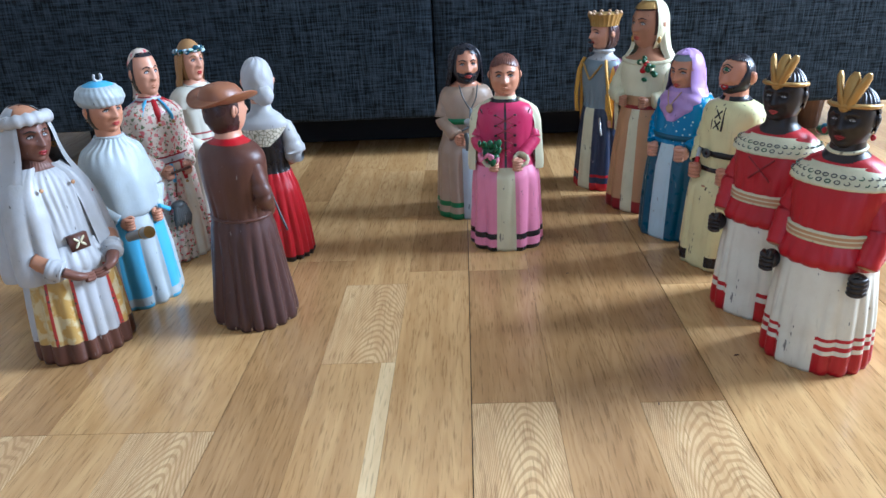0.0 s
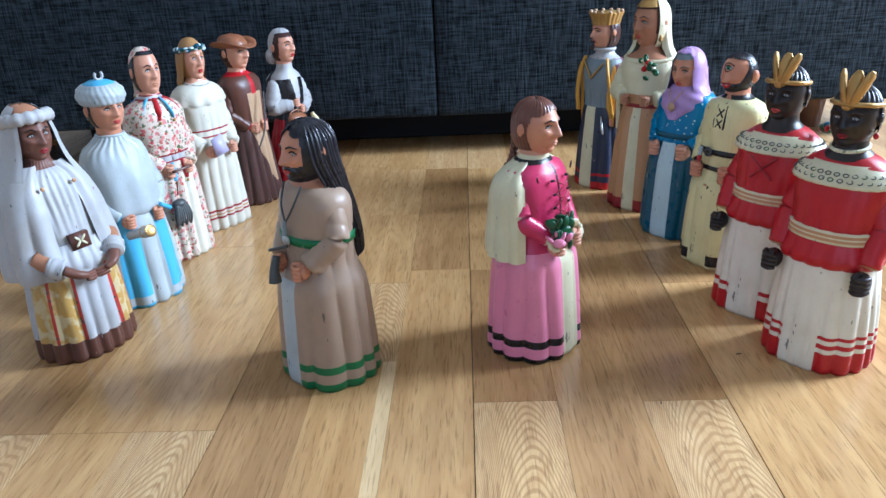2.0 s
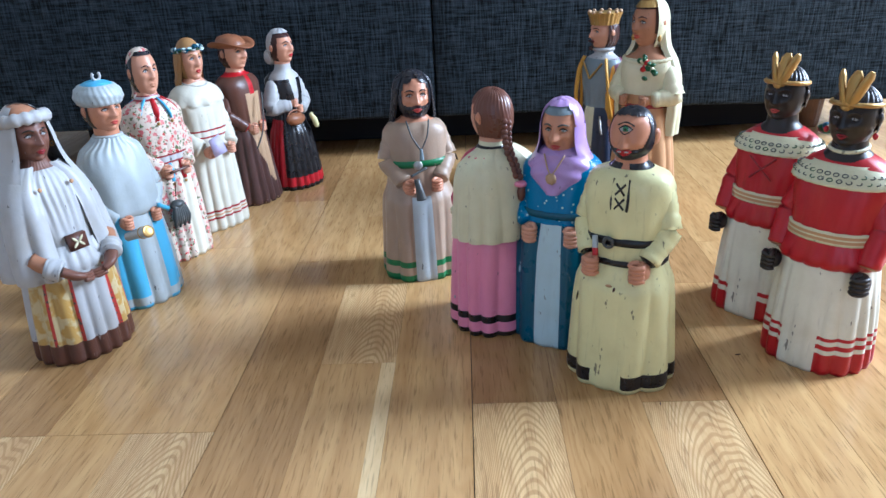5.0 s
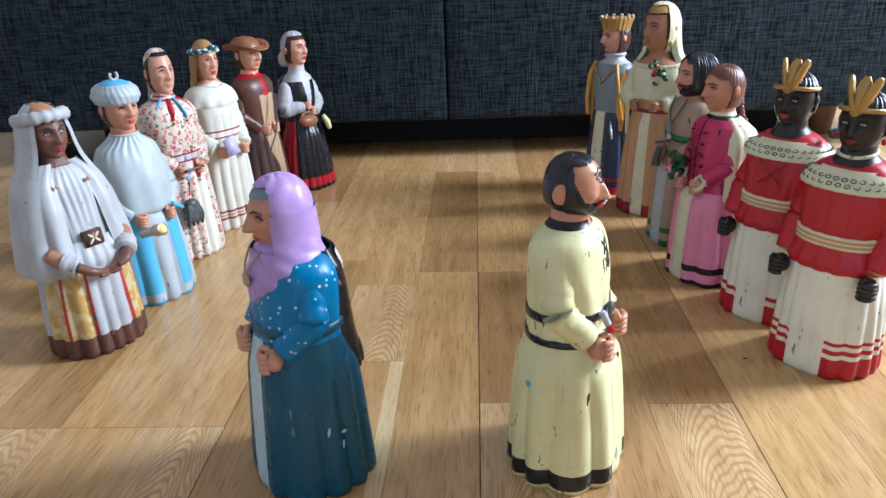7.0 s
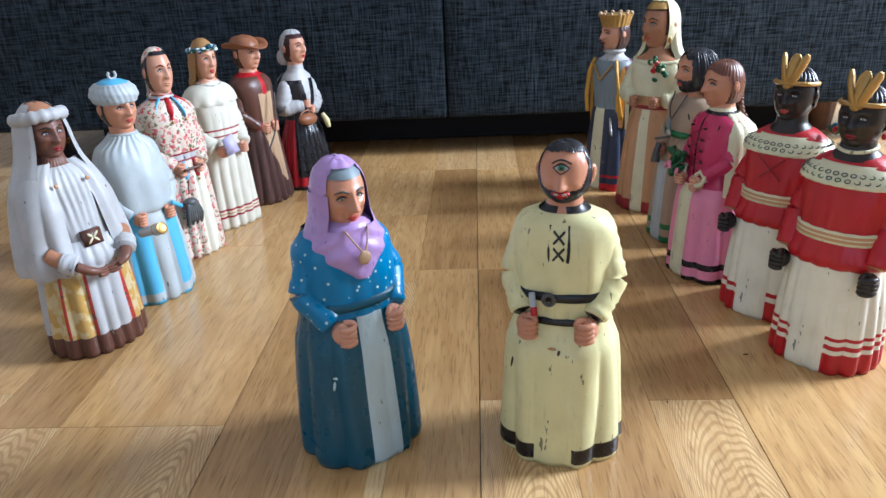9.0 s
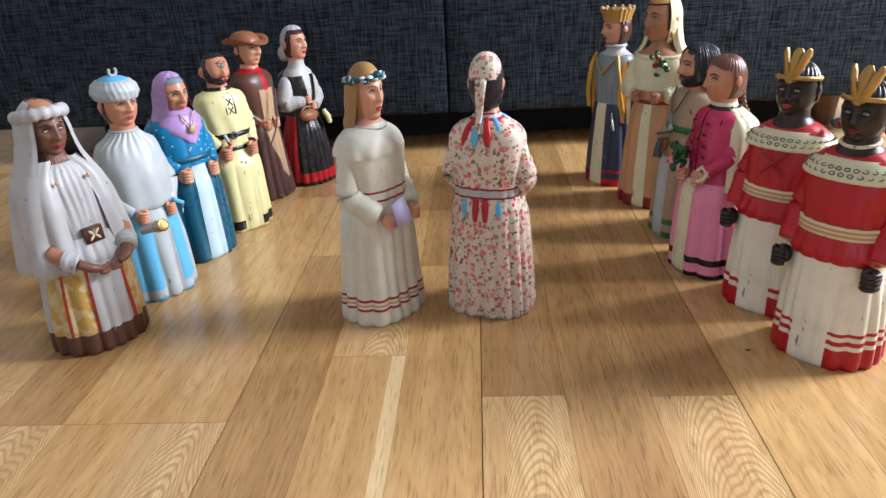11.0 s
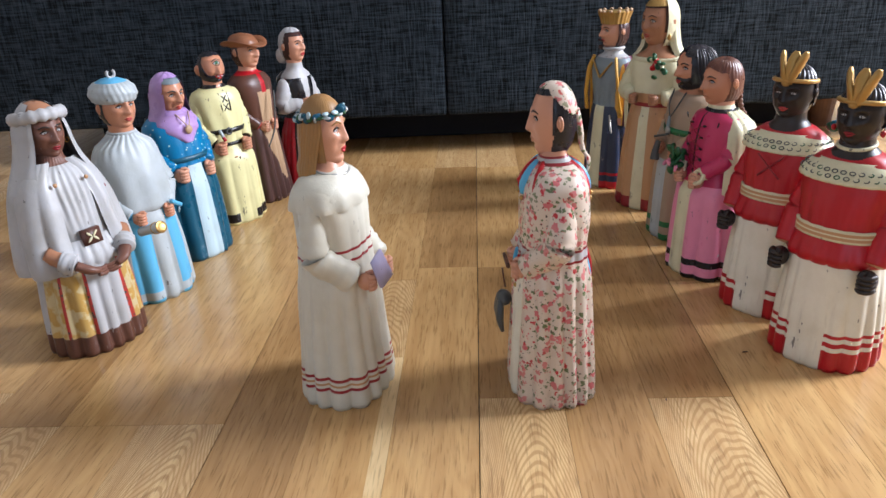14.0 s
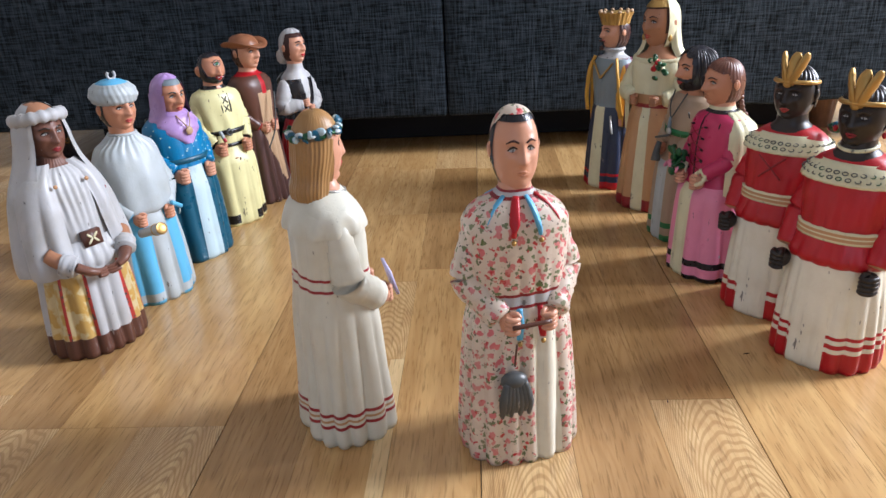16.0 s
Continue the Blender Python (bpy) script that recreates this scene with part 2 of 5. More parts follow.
    bumped(nt, bsdf, sum_.outputs[0], 0.7, 0.0015)
    return m


def plain(name, rgb, rough, scale=30.0, amount=0.15):
    m, nt, bsdf, links = mat_nodes(name)
    co = nt.nodes.new("ShaderNodeTexCoord").outputs["Object"]
    n = add(nt, "ShaderNodeTexNoise", Scale=scale, Detail=5.0)
    links.new(co, n.inputs["Vector"])
    links.new(mixer(nt, ramp(nt, n.outputs["Fac"], 0.35, 0.7), rgb, tuple(c * (1 - amount) for c in rgb)), bsdf.inputs["Base Color"])
    bsdf.inputs["Roughness"].default_value = rough
    bumped(nt, bsdf, n.outputs["Fac"], 0.15, 0.002)
    return m


OAK = [oak("honey_oak", (0.64, 0.42, 0.18), (0.41, 0.225, 0.078), (0.59, 0.37, 0.143)),
       oak("pale_oak", (0.71, 0.515, 0.255), (0.47, 0.27, 0.105), (0.69, 0.475, 0.22), 0.62),
       oak("brown_oak", (0.49, 0.295, 0.115), (0.3, 0.162, 0.057), (0.44, 0.26, 0.098)),
       oak("sap_oak", (0.77, 0.59, 0.325), (0.62, 0.42, 0.195), (0.75, 0.565, 0.295))]
CLOTH = woven()
WALL = plain("white_wall_paint", (0.72, 0.71, 0.69), 0.9)
CEIL = plain("white_ceiling_paint", (0.8, 0.8, 0.79), 0.9)
JOINT = plain("dark_joint", (0.05, 0.028, 0.014), 0.8)
LEGWOOD = plain("stained_beech", (0.16, 0.065, 0.025), 0.4, 60, 0.4)
FRAME = plain("white_lacquer", (0.75, 0.75, 0.74), 0.35)
# near-black colour that stands in for the shadow under the sofa
UNDERSHADE = plain("under_seat_shade", (0.008, 0.008, 0.009), 0.95, 200)
CRUMB = plain("dark_speck", (0.06, 0.03, 0.02), 0.8)


# ---- helpers for meshes ----
def part(name, bm, material, parent=None, label=""):
    me = bpy.data.meshes.new(name)
    bm.to_mesh(me)
    bm.free()
    me.materials.append(material)
    ob = new(name, me)
    if parent:
        ob.parent = parent
    return tagged(ob, label)


def block(x0, x1, y0, y1, z0, z1, bevel=0.0, segments=2):
    bm = bmesh.new()
    bmesh.ops.create_cube(bm, size=1)
    for v in bm.verts:
        v.co = ((x0 + x1) / 2 + v.co.x * (x1 - x0), (y0 + y1) / 2 + v.co.y * (y1 - y0), (z0 + z1) / 2 + v.co.z * (z1 - z0))
    if bevel:
        bmesh.ops.bevel(bm, geom=bm.edges[:], offset=bevel, segments=segments, profile=0.5, affect="EDGES")
    return bm


# ---- the room ----
X0, X1, Y0, Y1, TOP = -2.3, 1.8, -2.4, 2.3, 2.5


def wall_with_opening(name, along, at, thick, lo, hi, a0, a1, s0, s1, material):
    """A wall along x or y, with one opening from a0 to a1 and s0 to s1 high."""
    bm = bmesh.new()
    for u0, u1, z0, z1 in ((lo, a0, 0, TOP), (a1, hi, 0, TOP), (a0, a1, 0, s0), (a0, a1, s1, TOP)):
        if z1 - z0 < 0.01:
            continue
        bb = block(u0, u1, at, at + thick, z0, z1) if along == "x" else block(at, at + thick, u0, u1, z0, z1)
        me = bpy.data.meshes.new("tmp")
        bb.to_mesh(me)
        bb.free()
        bm.from_mesh(me)
        bpy.data.meshes.remove(me)
    return tagged(part(name, bm, material), "plain white painted wall with a window opening", "wall", kind="structure")


wall_with_opening("wall_east", "y", X1, 0.2, Y0, Y1, WE[0], WE[1], WE[2], WE[3], WALL)
wall_with_opening("wall_south", "x", Y0 - 0.2, 0.2, X0 - 0.2, X1 + 0.2, WS[0], WS[1], WS[2], WS[3], WALL)
tagged(part("wall_north", block(X0 - 0.2, X1 + 0.2, Y1, Y1 + 0.2, 0, TOP), WALL), "plain white painted wall behind the sofa", "wall", kind="structure")
tagged(part("wall_west", block(X0 - 0.2, X0, Y0, Y1, 0, TOP), WALL), "plain white painted wall", "wall", kind="structure")
tagged(part("ceiling", block(X0 - 0.2, X1 + 0.2, Y0 - 0.2, Y1 + 0.2, TOP, TOP + 0.1), CEIL), "white painted ceiling", "ceiling", kind="structure")


def window(name, along, at, a0, a1, s0, s1):
    win = tagged(new(name), "white framed window letting in daylight", "window", kind="structure")
    w = 0.06
    mid = (a0 + a1) / 2
    for u0, u1, z0, z1 in ((a0, a0 + w, s0, s1), (a1 - w, a1, s0, s1), (mid - w / 2, mid + w / 2, s0 + w, s1 - w), (a0 + w, a1 - w, s0, s0 + w), (a0 + w, a1 - w, s1 - w, s1)):
        bm = block(u0, u1, at, at + 0.07, z0, z1, 0.004) if along == "x" else block(at, at + 0.07, u0, u1, z0, z1, 0.004)
        part("window_frame", bm, FRAME, win)


window("window_1", "y", X1 + 0.08, *WE)
window("window_2", "x", Y0 - 0.12, *WS)

# floor: three-strip oak boards, strips laid along y
STRIP = 0.068
floor = tagged(part("floor", block(X0 - 0.2, X1 + 0.2, Y0 - 0.2, Y1 + 0.2, -0.06, -0.0012), JOINT), "varnished three-strip oak parquet floor", "floor", kind="structure")
# end joints of the strips, column by column, where they are known; the rest follow at plausible lengths
KNOWN = {-4: [0.1, 0.481], -5: [0.1, 0.481], -6: [0.1, 0.481], -3: [0.25, 0.81, 1.19], 0: [0.1, 0.51, 0.769, 1.164], 1: [0.22, 0.86, 1.3], 2: [0.1, 0.506, 1.02], 3: [0.2, 0.72, 1.2], 4: [0.3, 0.83],
         -2: [0.15, 0.577, 0.741, 0.957, 1.17], -1: [0.25, 0.772, 0.957, 1.17]}
# tones of single strips: column, from, to, tone
TONES = [(-6, -9, 0.48, 1), (-5, -9, 0.48, 0), (-4, -9, 0.48, 1), (-6, 0.48, 0.95, 2), (-5, 0.48, 0.95, 0), (-4, 0.48, 0.95, 0), (-3, -9, 0.81, 2), (-3, 0.81, 1.19, 0),
         (-2, -9, 0.577, 0), (-2, 0.577, 0.741, 1), (-2, 0.741, 0.957, 0), (-2, 0.957, 1.17, 0), (-1, -9, 0.772, 0), (-1, 0.772, 0.957, 2), (-1, 0.957, 1.17, 2),
         (0, -9, 0.51, 1), (0, 0.51, 0.769, 2), (0, 0.769, 1.164, 0), (1, -9, 0.86, 2), (2, -9, 0.506, 1), (2, 0.506, 1.02, 2), (3, -9, 0.7, 0), (4, -9, 0.8, 0), (-1, 1.17, 2, 1), (0, 1.164, 2, 1)]


def strips():
    rnd = random.Random(5)
    far = []
    for col in range(-36, 28):
        ys = sorted(KNOWN.get(col, []))
        if not ys:
            ys = [rnd.uniform(0.2, 0.6)]
        while ys[-1] < Y1 + 0.1:
            ys.append(ys[-1] + rnd.choice((0.3, 0.38, 0.46, 0.55)))
        while ys[0] > Y0 - 0.1:
            ys.insert(0, ys[0] - rnd.choice((0.3, 0.38, 0.46, 0.55)))
        gl = 0.0004 if col % 3 == 0 else 0.00012
        gr = 0.0004 if col % 3 == 2 else 0.00012
        for a, b in zip(ys, ys[1:]):
            x0, x1 = max(col * STRIP + gl, X0), min((col + 1) * STRIP - gr, X1)
            y0, y1 = max(a + 0.0002, Y0), min(b - 0.0002, Y1)
            if x1 - x0 < 0.005 or y1 - y0 < 0.01:
                continue
            tone = next((k for c, lo, hi, k in TONES if c == col and lo - 0.02 <= (a + b) / 2 <= hi + 0.02), rnd.choice((0, 0, 0, 2, 2, 1)))
            if col == -2 and abs(b - 0.577) < 0.01:
                strip_object((x1 - 0.0125, x1, y0, y1, 3))
                x1 -= 0.0125
            (strip_object if -14 <= col <= 14 and b > 0.15 else far.append)((x0, x1, y0, y1, tone))
    bm = bmesh.new()
    for x0, x1, y0, y1, tone in far:
        vs = [bm.verts.new(c) for c in ((x0, y0, 0), (x1, y0, 0), (x1, y1, 0), (x0, y1, 0), (x0, y0, -0.004), (x1, y0, -0.004), (x1, y1, -0.004), (x0, y1, -0.004))]
        for f in ((0, 1, 2, 3), (0, 4, 5, 1), (1, 5, 6, 2), (2, 6, 7, 3), (3, 7, 4, 0)):
            bm.faces.new([vs[i] for i in f])
    tagged(part("far_strips", bm, OAK[0], floor), kind="stuff")


def strip_object(s):
    x0, x1, y0, y1, tone = s
    e = 0.00015
    w, h = (x1 - x0) / 2, (y1 - y0) / 2
    ring = lambda k, z: [(-w + k, -h + k, z), (w - k, -h + k, z), (w - k, h - k, z), (-w + k, h - k, z)]
    vs = ring(e, 0) + ring(0, -e * 0.5) + ring(0, -0.004)
    fs = [(0, 1, 2, 3)] + [(i + 4 * r, i + 4 * r + 4, (i + 1) % 4 + 4 * r + 4, (i + 1) % 4 + 4 * r) for r in (0, 1) for i in range(4)]
    me = bpy.data.meshes.new("strip")
    me.from_pydata(vs, [], fs)
    me.materials.append(OAK[tone])
    ob = new("strip", me)
    ob.location = ((x0 + x1) / 2, (y0 + y1) / 2, 0)
    ob.parent = floor


# ---- the sofa ----
def sofa():
    s = tagged(new("sofa"), "low sofa in dark blue-grey woven fabric on short wooden legs", "sofa")
    y0, x0, x1, seam, z0, z1 = 1.26, -0.9, 0.76, -0.047, 0.066, 0.43

    def panel(a, b, name):
        bm = block(a, b, y0, 2.1, z0, z1, 0.006, 3)
        bmesh.ops.subdivide_edges(bm, edges=[e for e in bm.edges if abs(e.verts[0].co.x - e.verts[1].co.x) > 0.2], cuts=30)
        bmesh.ops.subdivide_edges(bm, edges=[e for e in bm.edges if abs(e.verts[0].co.z - e.verts[1].co.z) > 0.2], cuts=12)
        for v in bm.verts:
            n = noise.noise(Vector((v.co.x * 4, 3.1, v.co.z * 5)))
            if v.co.y < y0 + 0.05:
                v.co.y += 0.004 * n
            if v.co.z < z0 + 0.05:
                v.co.z += 0.003 * noise.noise(Vector((v.co.x * 9, 8.0, 1.0)))
        ob = part(name, bm, CLOTH, s)
        for p in ob.data.polygons:
            p.use_smooth = True
        return ob
    panel(x0, seam - 0.0008, "front_panel")
    panel(seam + 0.0008, x1, "front_panel")
    for a, b in ((x0, seam - 0.003), (seam + 0.003, x1)):
        part("seat_cushion", block(a, b, y0 - 0.01, 1.9, z1 + 0.001, 0.56, 0.03, 4), CLOTH, s)
    part("backrest", block(x0, x1, 1.9, 2.12, z1 + 0.002, 0.85, 0.04, 4), CLOTH, s)
    # added black block that paints the gap below the seat as deep shadow
    part("shade_panel", block(-0.715, 0.56, 1.365, 2.05, 0.004, z0 + 0.02, 0.004), UNDERSHADE, s, "added black panel standing in for the shadow under the seat")
    for x in (-0.8, 0.628):
        for y in (1.36, 2.02):
            bm = bmesh.new()
            bmesh.ops.create_cone(bm, cap_ends=True, segments=24, radius1=0.019, radius2=0.027, depth=z0 + 0.006, matrix=Matrix.Translation((x, y, (z0 + 0.006) / 2)))
            bmesh.ops.bevel(bm, geom=[e for e in bm.edges if e.verts[0].co.z < 0.001 and e.verts[1].co.z < 0.001], offset=0.002, segments=2, affect="EDGES")
            part("leg", bm, LEGWOOD, s, "round tapered brown wooden leg")


sofa()


# where the standing figures are: x, y, turn
STANDS = {
    "hooded_man": (-0.3766, 0.6294, 59.3),
    "turban_man": (-0.3624, 0.7348, 56.6),
    "king": (0.1982, 1.0686, -55.2),
    "queen": (0.2374, 0.9739, -41.4),
    "feathered_king": (0.2879, 0.6708, -46.8),
    "feathered_queen": (0.3032, 0.5781, -49.2),
}
# where the moving figures are: seconds, x, y, turn
MOVES = {
    "aproned_man": [
        (0, -0.2208, 0.6803, 148.4), (0.1, -0.2208, 0.7317, 77.2), (0.2, -0.2384, 0.7942, 22.1), (0.3, -0.2229, 0.7986, 35.9),
        (0.4, -0.2198, 0.8100, -34.5), (0.5, -0.2282, 0.8225, -84.2), (0.6, -0.2342, 0.8353, -164.1), (0.7, -0.2407, 0.8764, -174.4),
        (0.8, -0.2486, 0.9535, -170.1), (0.9, -0.2910, 1.0084, -178.6), (1, -0.3028, 1.0560, -233.7), (1.1, -0.3171, 1.0572, -308.1),
        (1.2, -0.3213, 1.0571, -292.8), (16, -0.3213, 1.0571, -292.8),
    ],
    "basket_woman": [
        (0, -0.2330, 0.8456, 189.7), (0.1, -0.2360, 0.8952, 194.5), (0.2, -0.2325, 0.9582, 198.9), (0.3, -0.2342, 0.9832, 193.7),
        (0.4, -0.2462, 1.0102, 173.9), (0.5, -0.2711, 1.0398, 184.8), (0.6, -0.3037, 1.0514, 166.3), (0.7, -0.3098, 1.0606, 136.5),
        (0.8, -0.3040, 1.0791, 106.0), (0.9, -0.2968, 1.0927, 75.4), (1, -0.2768, 1.1161, 54.2), (1.1, -0.2754, 1.1270, 54.0),
        (1.2, -0.2694, 1.1243, 55.7), (16, -0.2694, 1.1243, 55.7),
    ],
    "bearded_man": [
        (0, 0.0036, 0.9738, 10.1), (0.1, -0.0028, 0.9733, 10.4), (0.2, -0.0187, 0.9565, 1.4), (0.3, -0.0215, 0.9152, 1.6),
        (0.4, -0.0357, 0.8706, 2.6), (0.5, -0.0413, 0.8631, 3.0), (0.6, -0.0519, 0.8293, 3.8), (0.7, -0.0493, 0.8285, 3.6),
        (0.8, -0.0863, 0.8305, 6.2), (0.9, -0.1061, 0.7997, 2.8), (1, -0.1091, 0.7993, -11.9), (1.1, -0.1336, 0.7769, -49.9),
        (1.2, -0.1509, 0.7496, -98.3), (1.3, -0.1709, 0.7451, -146.8), (1.4, -0.1735, 0.7451, -171.6), (1.5, -0.1608, 0.7388, -249.4),
        (1.55, -0.1436, 0.7204, -292.0), (1.6, -0.1263, 0.7020, -334.5), (1.7, -0.1028, 0.6686, -330.9), (1.8, -0.1041, 0.6389, -350.4),
        (1.9, -0.1136, 0.6079, -396.0), (2, -0.1256, 0.5722, -404.0), (2.1, -0.1429, 0.5436, -364.8), (2.2, -0.1549, 0.5261, -343.0),
        (2.3, -0.1574, 0.5035, -327.0), (2.4, -0.1249, 0.4954, -270.2), (2.5, -0.0934, 0.4874, -283.5), (2.6, -0.0839, 0.4843, -279.5),
        (2.7, -0.0635, 0.4809, -306.8), (2.8, -0.0484, 0.4701, -353.5), (2.9, -0.0287, 0.4669, -360.9), (3, -0.0217, 0.4641, -356.7),
        (3.1, -0.0148, 0.4813, -332.6), (3.2, -0.0224, 0.4973, -276.8), (3.25, -0.0271, 0.4961, -236.3), (3.3, -0.0317, 0.4948, -195.7),
        (3.4, -0.0411, 0.4950, -174.6), (3.5, -0.0657, 0.4983, -181.8), (3.6, -0.0974, 0.4829, -197.9), (3.7, -0.0941, 0.4854, -198.4),
        (3.8, -0.0960, 0.4578, -202.5), (3.9, -0.1026, 0.5073, -178.0), (4, -0.0779, 0.5720, -253.8), (4.1, -0.0657, 0.5751, -318.0),
        (4.2, -0.0565, 0.5962, -354.2), (4.7, -0.0916, 0.6947, -352.1), (5.2, -0.0006, 0.8350, -339.7), (5.8, 0.1452, 0.8783, -329.3),
        (6.3, 0.2046, 0.8731, -323.1), (6.4, 0.2198, 0.8645, -354.2), (6.6, 0.2531, 0.8593, -431.1), (16, 0.2531, 0.8593, -431.1),
    ],
    "pink_woman": [
        (0, 0.0484, 0.8604, -2.9), (0.1, 0.0375, 0.8746, -2.2), (0.2, 0.0567, 0.8579, -3.5), (0.3, 0.0675, 0.8492, -4.3), (0.4, 0.0464, 0.8299, -3.0),
        (0.5, 0.0463, 0.8290, -3.0), (0.6, 0.0321, 0.8295, -2.0), (0.7, 0.0373, 0.8284, -2.4), (0.8, 0.0034, 0.8239, -0.0),
        (0.9, 0.0136, 0.7975, 4.3), (1, 0.0347, 0.7953, 22.7), (1.1, 0.0674, 0.7692, 20.2), (1.2, 0.0876, 0.7399, 73.4),
        (1.25, 0.0907, 0.7343, 115.6), (1.3, 0.0938, 0.7287, 157.8), (1.4, 0.1061, 0.7277, 176.9), (1.5, 0.0901, 0.7183, 255.0),
        (1.55, 0.0609, 0.7258, 301.4), (1.6, 0.0318, 0.7333, 347.7), (1.7, 0.0151, 0.6807, 349.0), (1.8, 0.0125, 0.6678, 364.2),
        (1.9, 0.0248, 0.6293, 388.0), (2, 0.0586, 0.6084, 413.0), (2.1, 0.0792, 0.5788, 392.5), (2.2, 0.0944, 0.5517, 350.6),
        (2.3, 0.0787, 0.5192, 336.8), (2.4, 0.0797, 0.4812, 296.1), (2.5, 0.0517, 0.4857, 252.5), (2.6, 0.0296, 0.4837, 247.1),
        (2.7, 0.0428, 0.5158, 230.8), (2.8, 0.0308, 0.5762, 202.4), (2.9, -0.0407, 0.5895, 226.5), (3, -0.0833, 0.5869, 246.6),
        (3.1, -0.1093, 0.5438, 322.0), (3.2, -0.1240, 0.4996, 374.6), (3.3, -0.1229, 0.4511, 381.0), (3.4, -0.0849, 0.4262, 387.1),
        (3.5, -0.0264, 0.4254, 414.0), (3.6, -0.0115, 0.4358, 442.2), (3.7, 0.0006, 0.4512, 445.5), (3.8, -0.0062, 0.4607, 456.3),
        (3.9, -0.0008, 0.4678, 530.6), (4, 0.0155, 0.4772, 540.6), (4.1, 0.0106, 0.4904, 554.2), (4.2, 0.0185, 0.4648, 628.2),
        (4.7, -0.0074, 0.5871, 601.1), (5.2, 0.0700, 0.6949, 564.5), (5.8, 0.1808, 0.7713, 536.9), (6.3, 0.2332, 0.7559, 522.9),
        (6.4, 0.2578, 0.7538, 526.1), (6.5, 0.2480, 0.7547, 551.8), (6.6, 0.2554, 0.7540, 611.3), (6.7, 0.2523, 0.7576, 647.0),
        (16, 0.2523, 0.7576, 647.0),
    ],
    "scarf_woman": [
        (0, 0.2610, 0.8745, -51.5), (4.2, 0.2610, 0.8745, -51.5), (4.7, 0.1701, 0.7545, -42.6), (5.2, 0.0395, 0.5677, -13.7),
        (5.8, -0.0426, 0.5180, 5.1), (6.3, -0.1100, 0.5445, 11.9), (6.4, -0.1021, 0.5000, 15.0), (6.5, -0.0945, 0.4998, 16.2),
        (6.6, -0.0976, 0.4661, 17.3), (6.7, -0.0868, 0.4660, 11.1), (6.8, -0.1035, 0.4533, 5.3), (6.9, -0.1108, 0.4437, -15.5),
        (7, -0.1209, 0.4366, -54.1), (7.1, -0.1280, 0.4501, -113.7), (7.2, -0.1165, 0.4545, -75.2), (7.3, -0.1148, 0.4540, -35.3),
        (7.4, -0.1100, 0.4560, 14.1), (7.5, -0.1037, 0.4604, 33.2), (7.6, -0.1063, 0.4653, 83.4), (7.7, -0.0897, 0.4628, 101.5),
        (7.8, -0.0790, 0.4627, 120.2), (7.9, -0.1028, 0.4528, 123.4), (8, -0.1060, 0.4503, 78.8), (8.1, -0.1388, 0.4553, 57.5),
        (8.2, -0.1454, 0.4459, 28.6), (8.3, -0.1540, 0.4461, 4.6), (8.4, -0.1452, 0.4395, -46.1), (8.5, -0.1387, 0.4421, -95.5),
        (8.6, -0.1453, 0.4491, -161.5), (8.7, -0.1343, 0.4467, -187.6), (8.8, -0.1019, 0.4421, -256.4), (8.9, -0.0848, 0.4443, -320.6),
        (9, -0.0915, 0.4686, -321.3), (9.1, -0.1240, 0.4762, -336.8), (9.2, -0.1017, 0.5151, -378.3), (9.7, -0.1681, 0.5665, -363.0),
        (10.2, -0.2538, 0.6769, -329.0), (10.7, -0.3241, 0.7915, -302.4), (11.2, -0.3566, 0.8483, -301.9), (16, -0.3566, 0.8483, -301.9),
    ],
    "one_eyed_man": [
        (0, 0.2844, 0.7828, -59.9), (4.2, 0.2844, 0.7828, -59.9), (4.7, 0.1659, 0.6432, -44.3), (5.2, 0.1166, 0.5226, -22.4),
        (5.8, 0.0374, 0.4876, -4.1), (6.3, 0.0047, 0.4971, -0.2), (6.4, 0.0103, 0.4996, -0.9), (6.5, 0.0103, 0.4996, -0.9),
        (6.6, 0.0055, 0.4614, -0.3), (6.7, 0.0073, 0.4614, -0.6), (6.8, 0.0320, 0.4509, 6.5), (6.9, 0.0487, 0.4436, 24.3), (7, 0.0623, 0.4434, 67.5),
        (7.1, 0.0551, 0.4595, 118.7), (7.2, 0.0507, 0.4518, 64.1), (7.3, 0.0347, 0.4491, 6.1), (7.4, 0.0330, 0.4533, -8.7),
        (7.5, 0.0313, 0.4575, -43.4), (7.6, 0.0267, 0.4697, -82.7), (7.7, 0.0122, 0.4647, -76.0), (7.8, 0.0157, 0.4645, -76.4),
        (7.9, 0.0383, 0.4590, -79.2), (8, 0.0526, 0.4443, -91.2), (8.1, 0.0865, 0.4415, -75.5), (8.2, 0.0817, 0.4419, -94.8),
        (8.3, 0.0804, 0.4423, -159.6), (8.4, 0.0790, 0.4426, -189.4), (8.5, 0.0820, 0.4383, -209.9), (8.6, 0.0749, 0.4361, -289.0),
        (8.7, 0.0599, 0.4386, -337.1), (8.8, 0.0583, 0.4407, -361.9), (8.9, 0.0414, 0.4432, -364.7), (9, 0.0605, 0.4641, -374.8),
        (9.1, 0.0645, 0.4688, -362.2), (9.2, 0.0422, 0.5040, -354.2), (9.7, -0.0431, 0.5819, -345.2), (10.2, -0.1421, 0.6644, -332.5),
        (10.7, -0.2659, 0.8139, -311.6), (11.2, -0.3423, 0.9681, -310.2), (16, -0.3423, 0.9681, -310.2),
    ],
    "wreath_woman": [
        (0, -0.3466, 0.9563, 55.1), (9.2, -0.3466, 0.9563, 55.1), (9.7, -0.2693, 0.9520, 56.1), (10.2, -0.1303, 0.8627, 48.9),
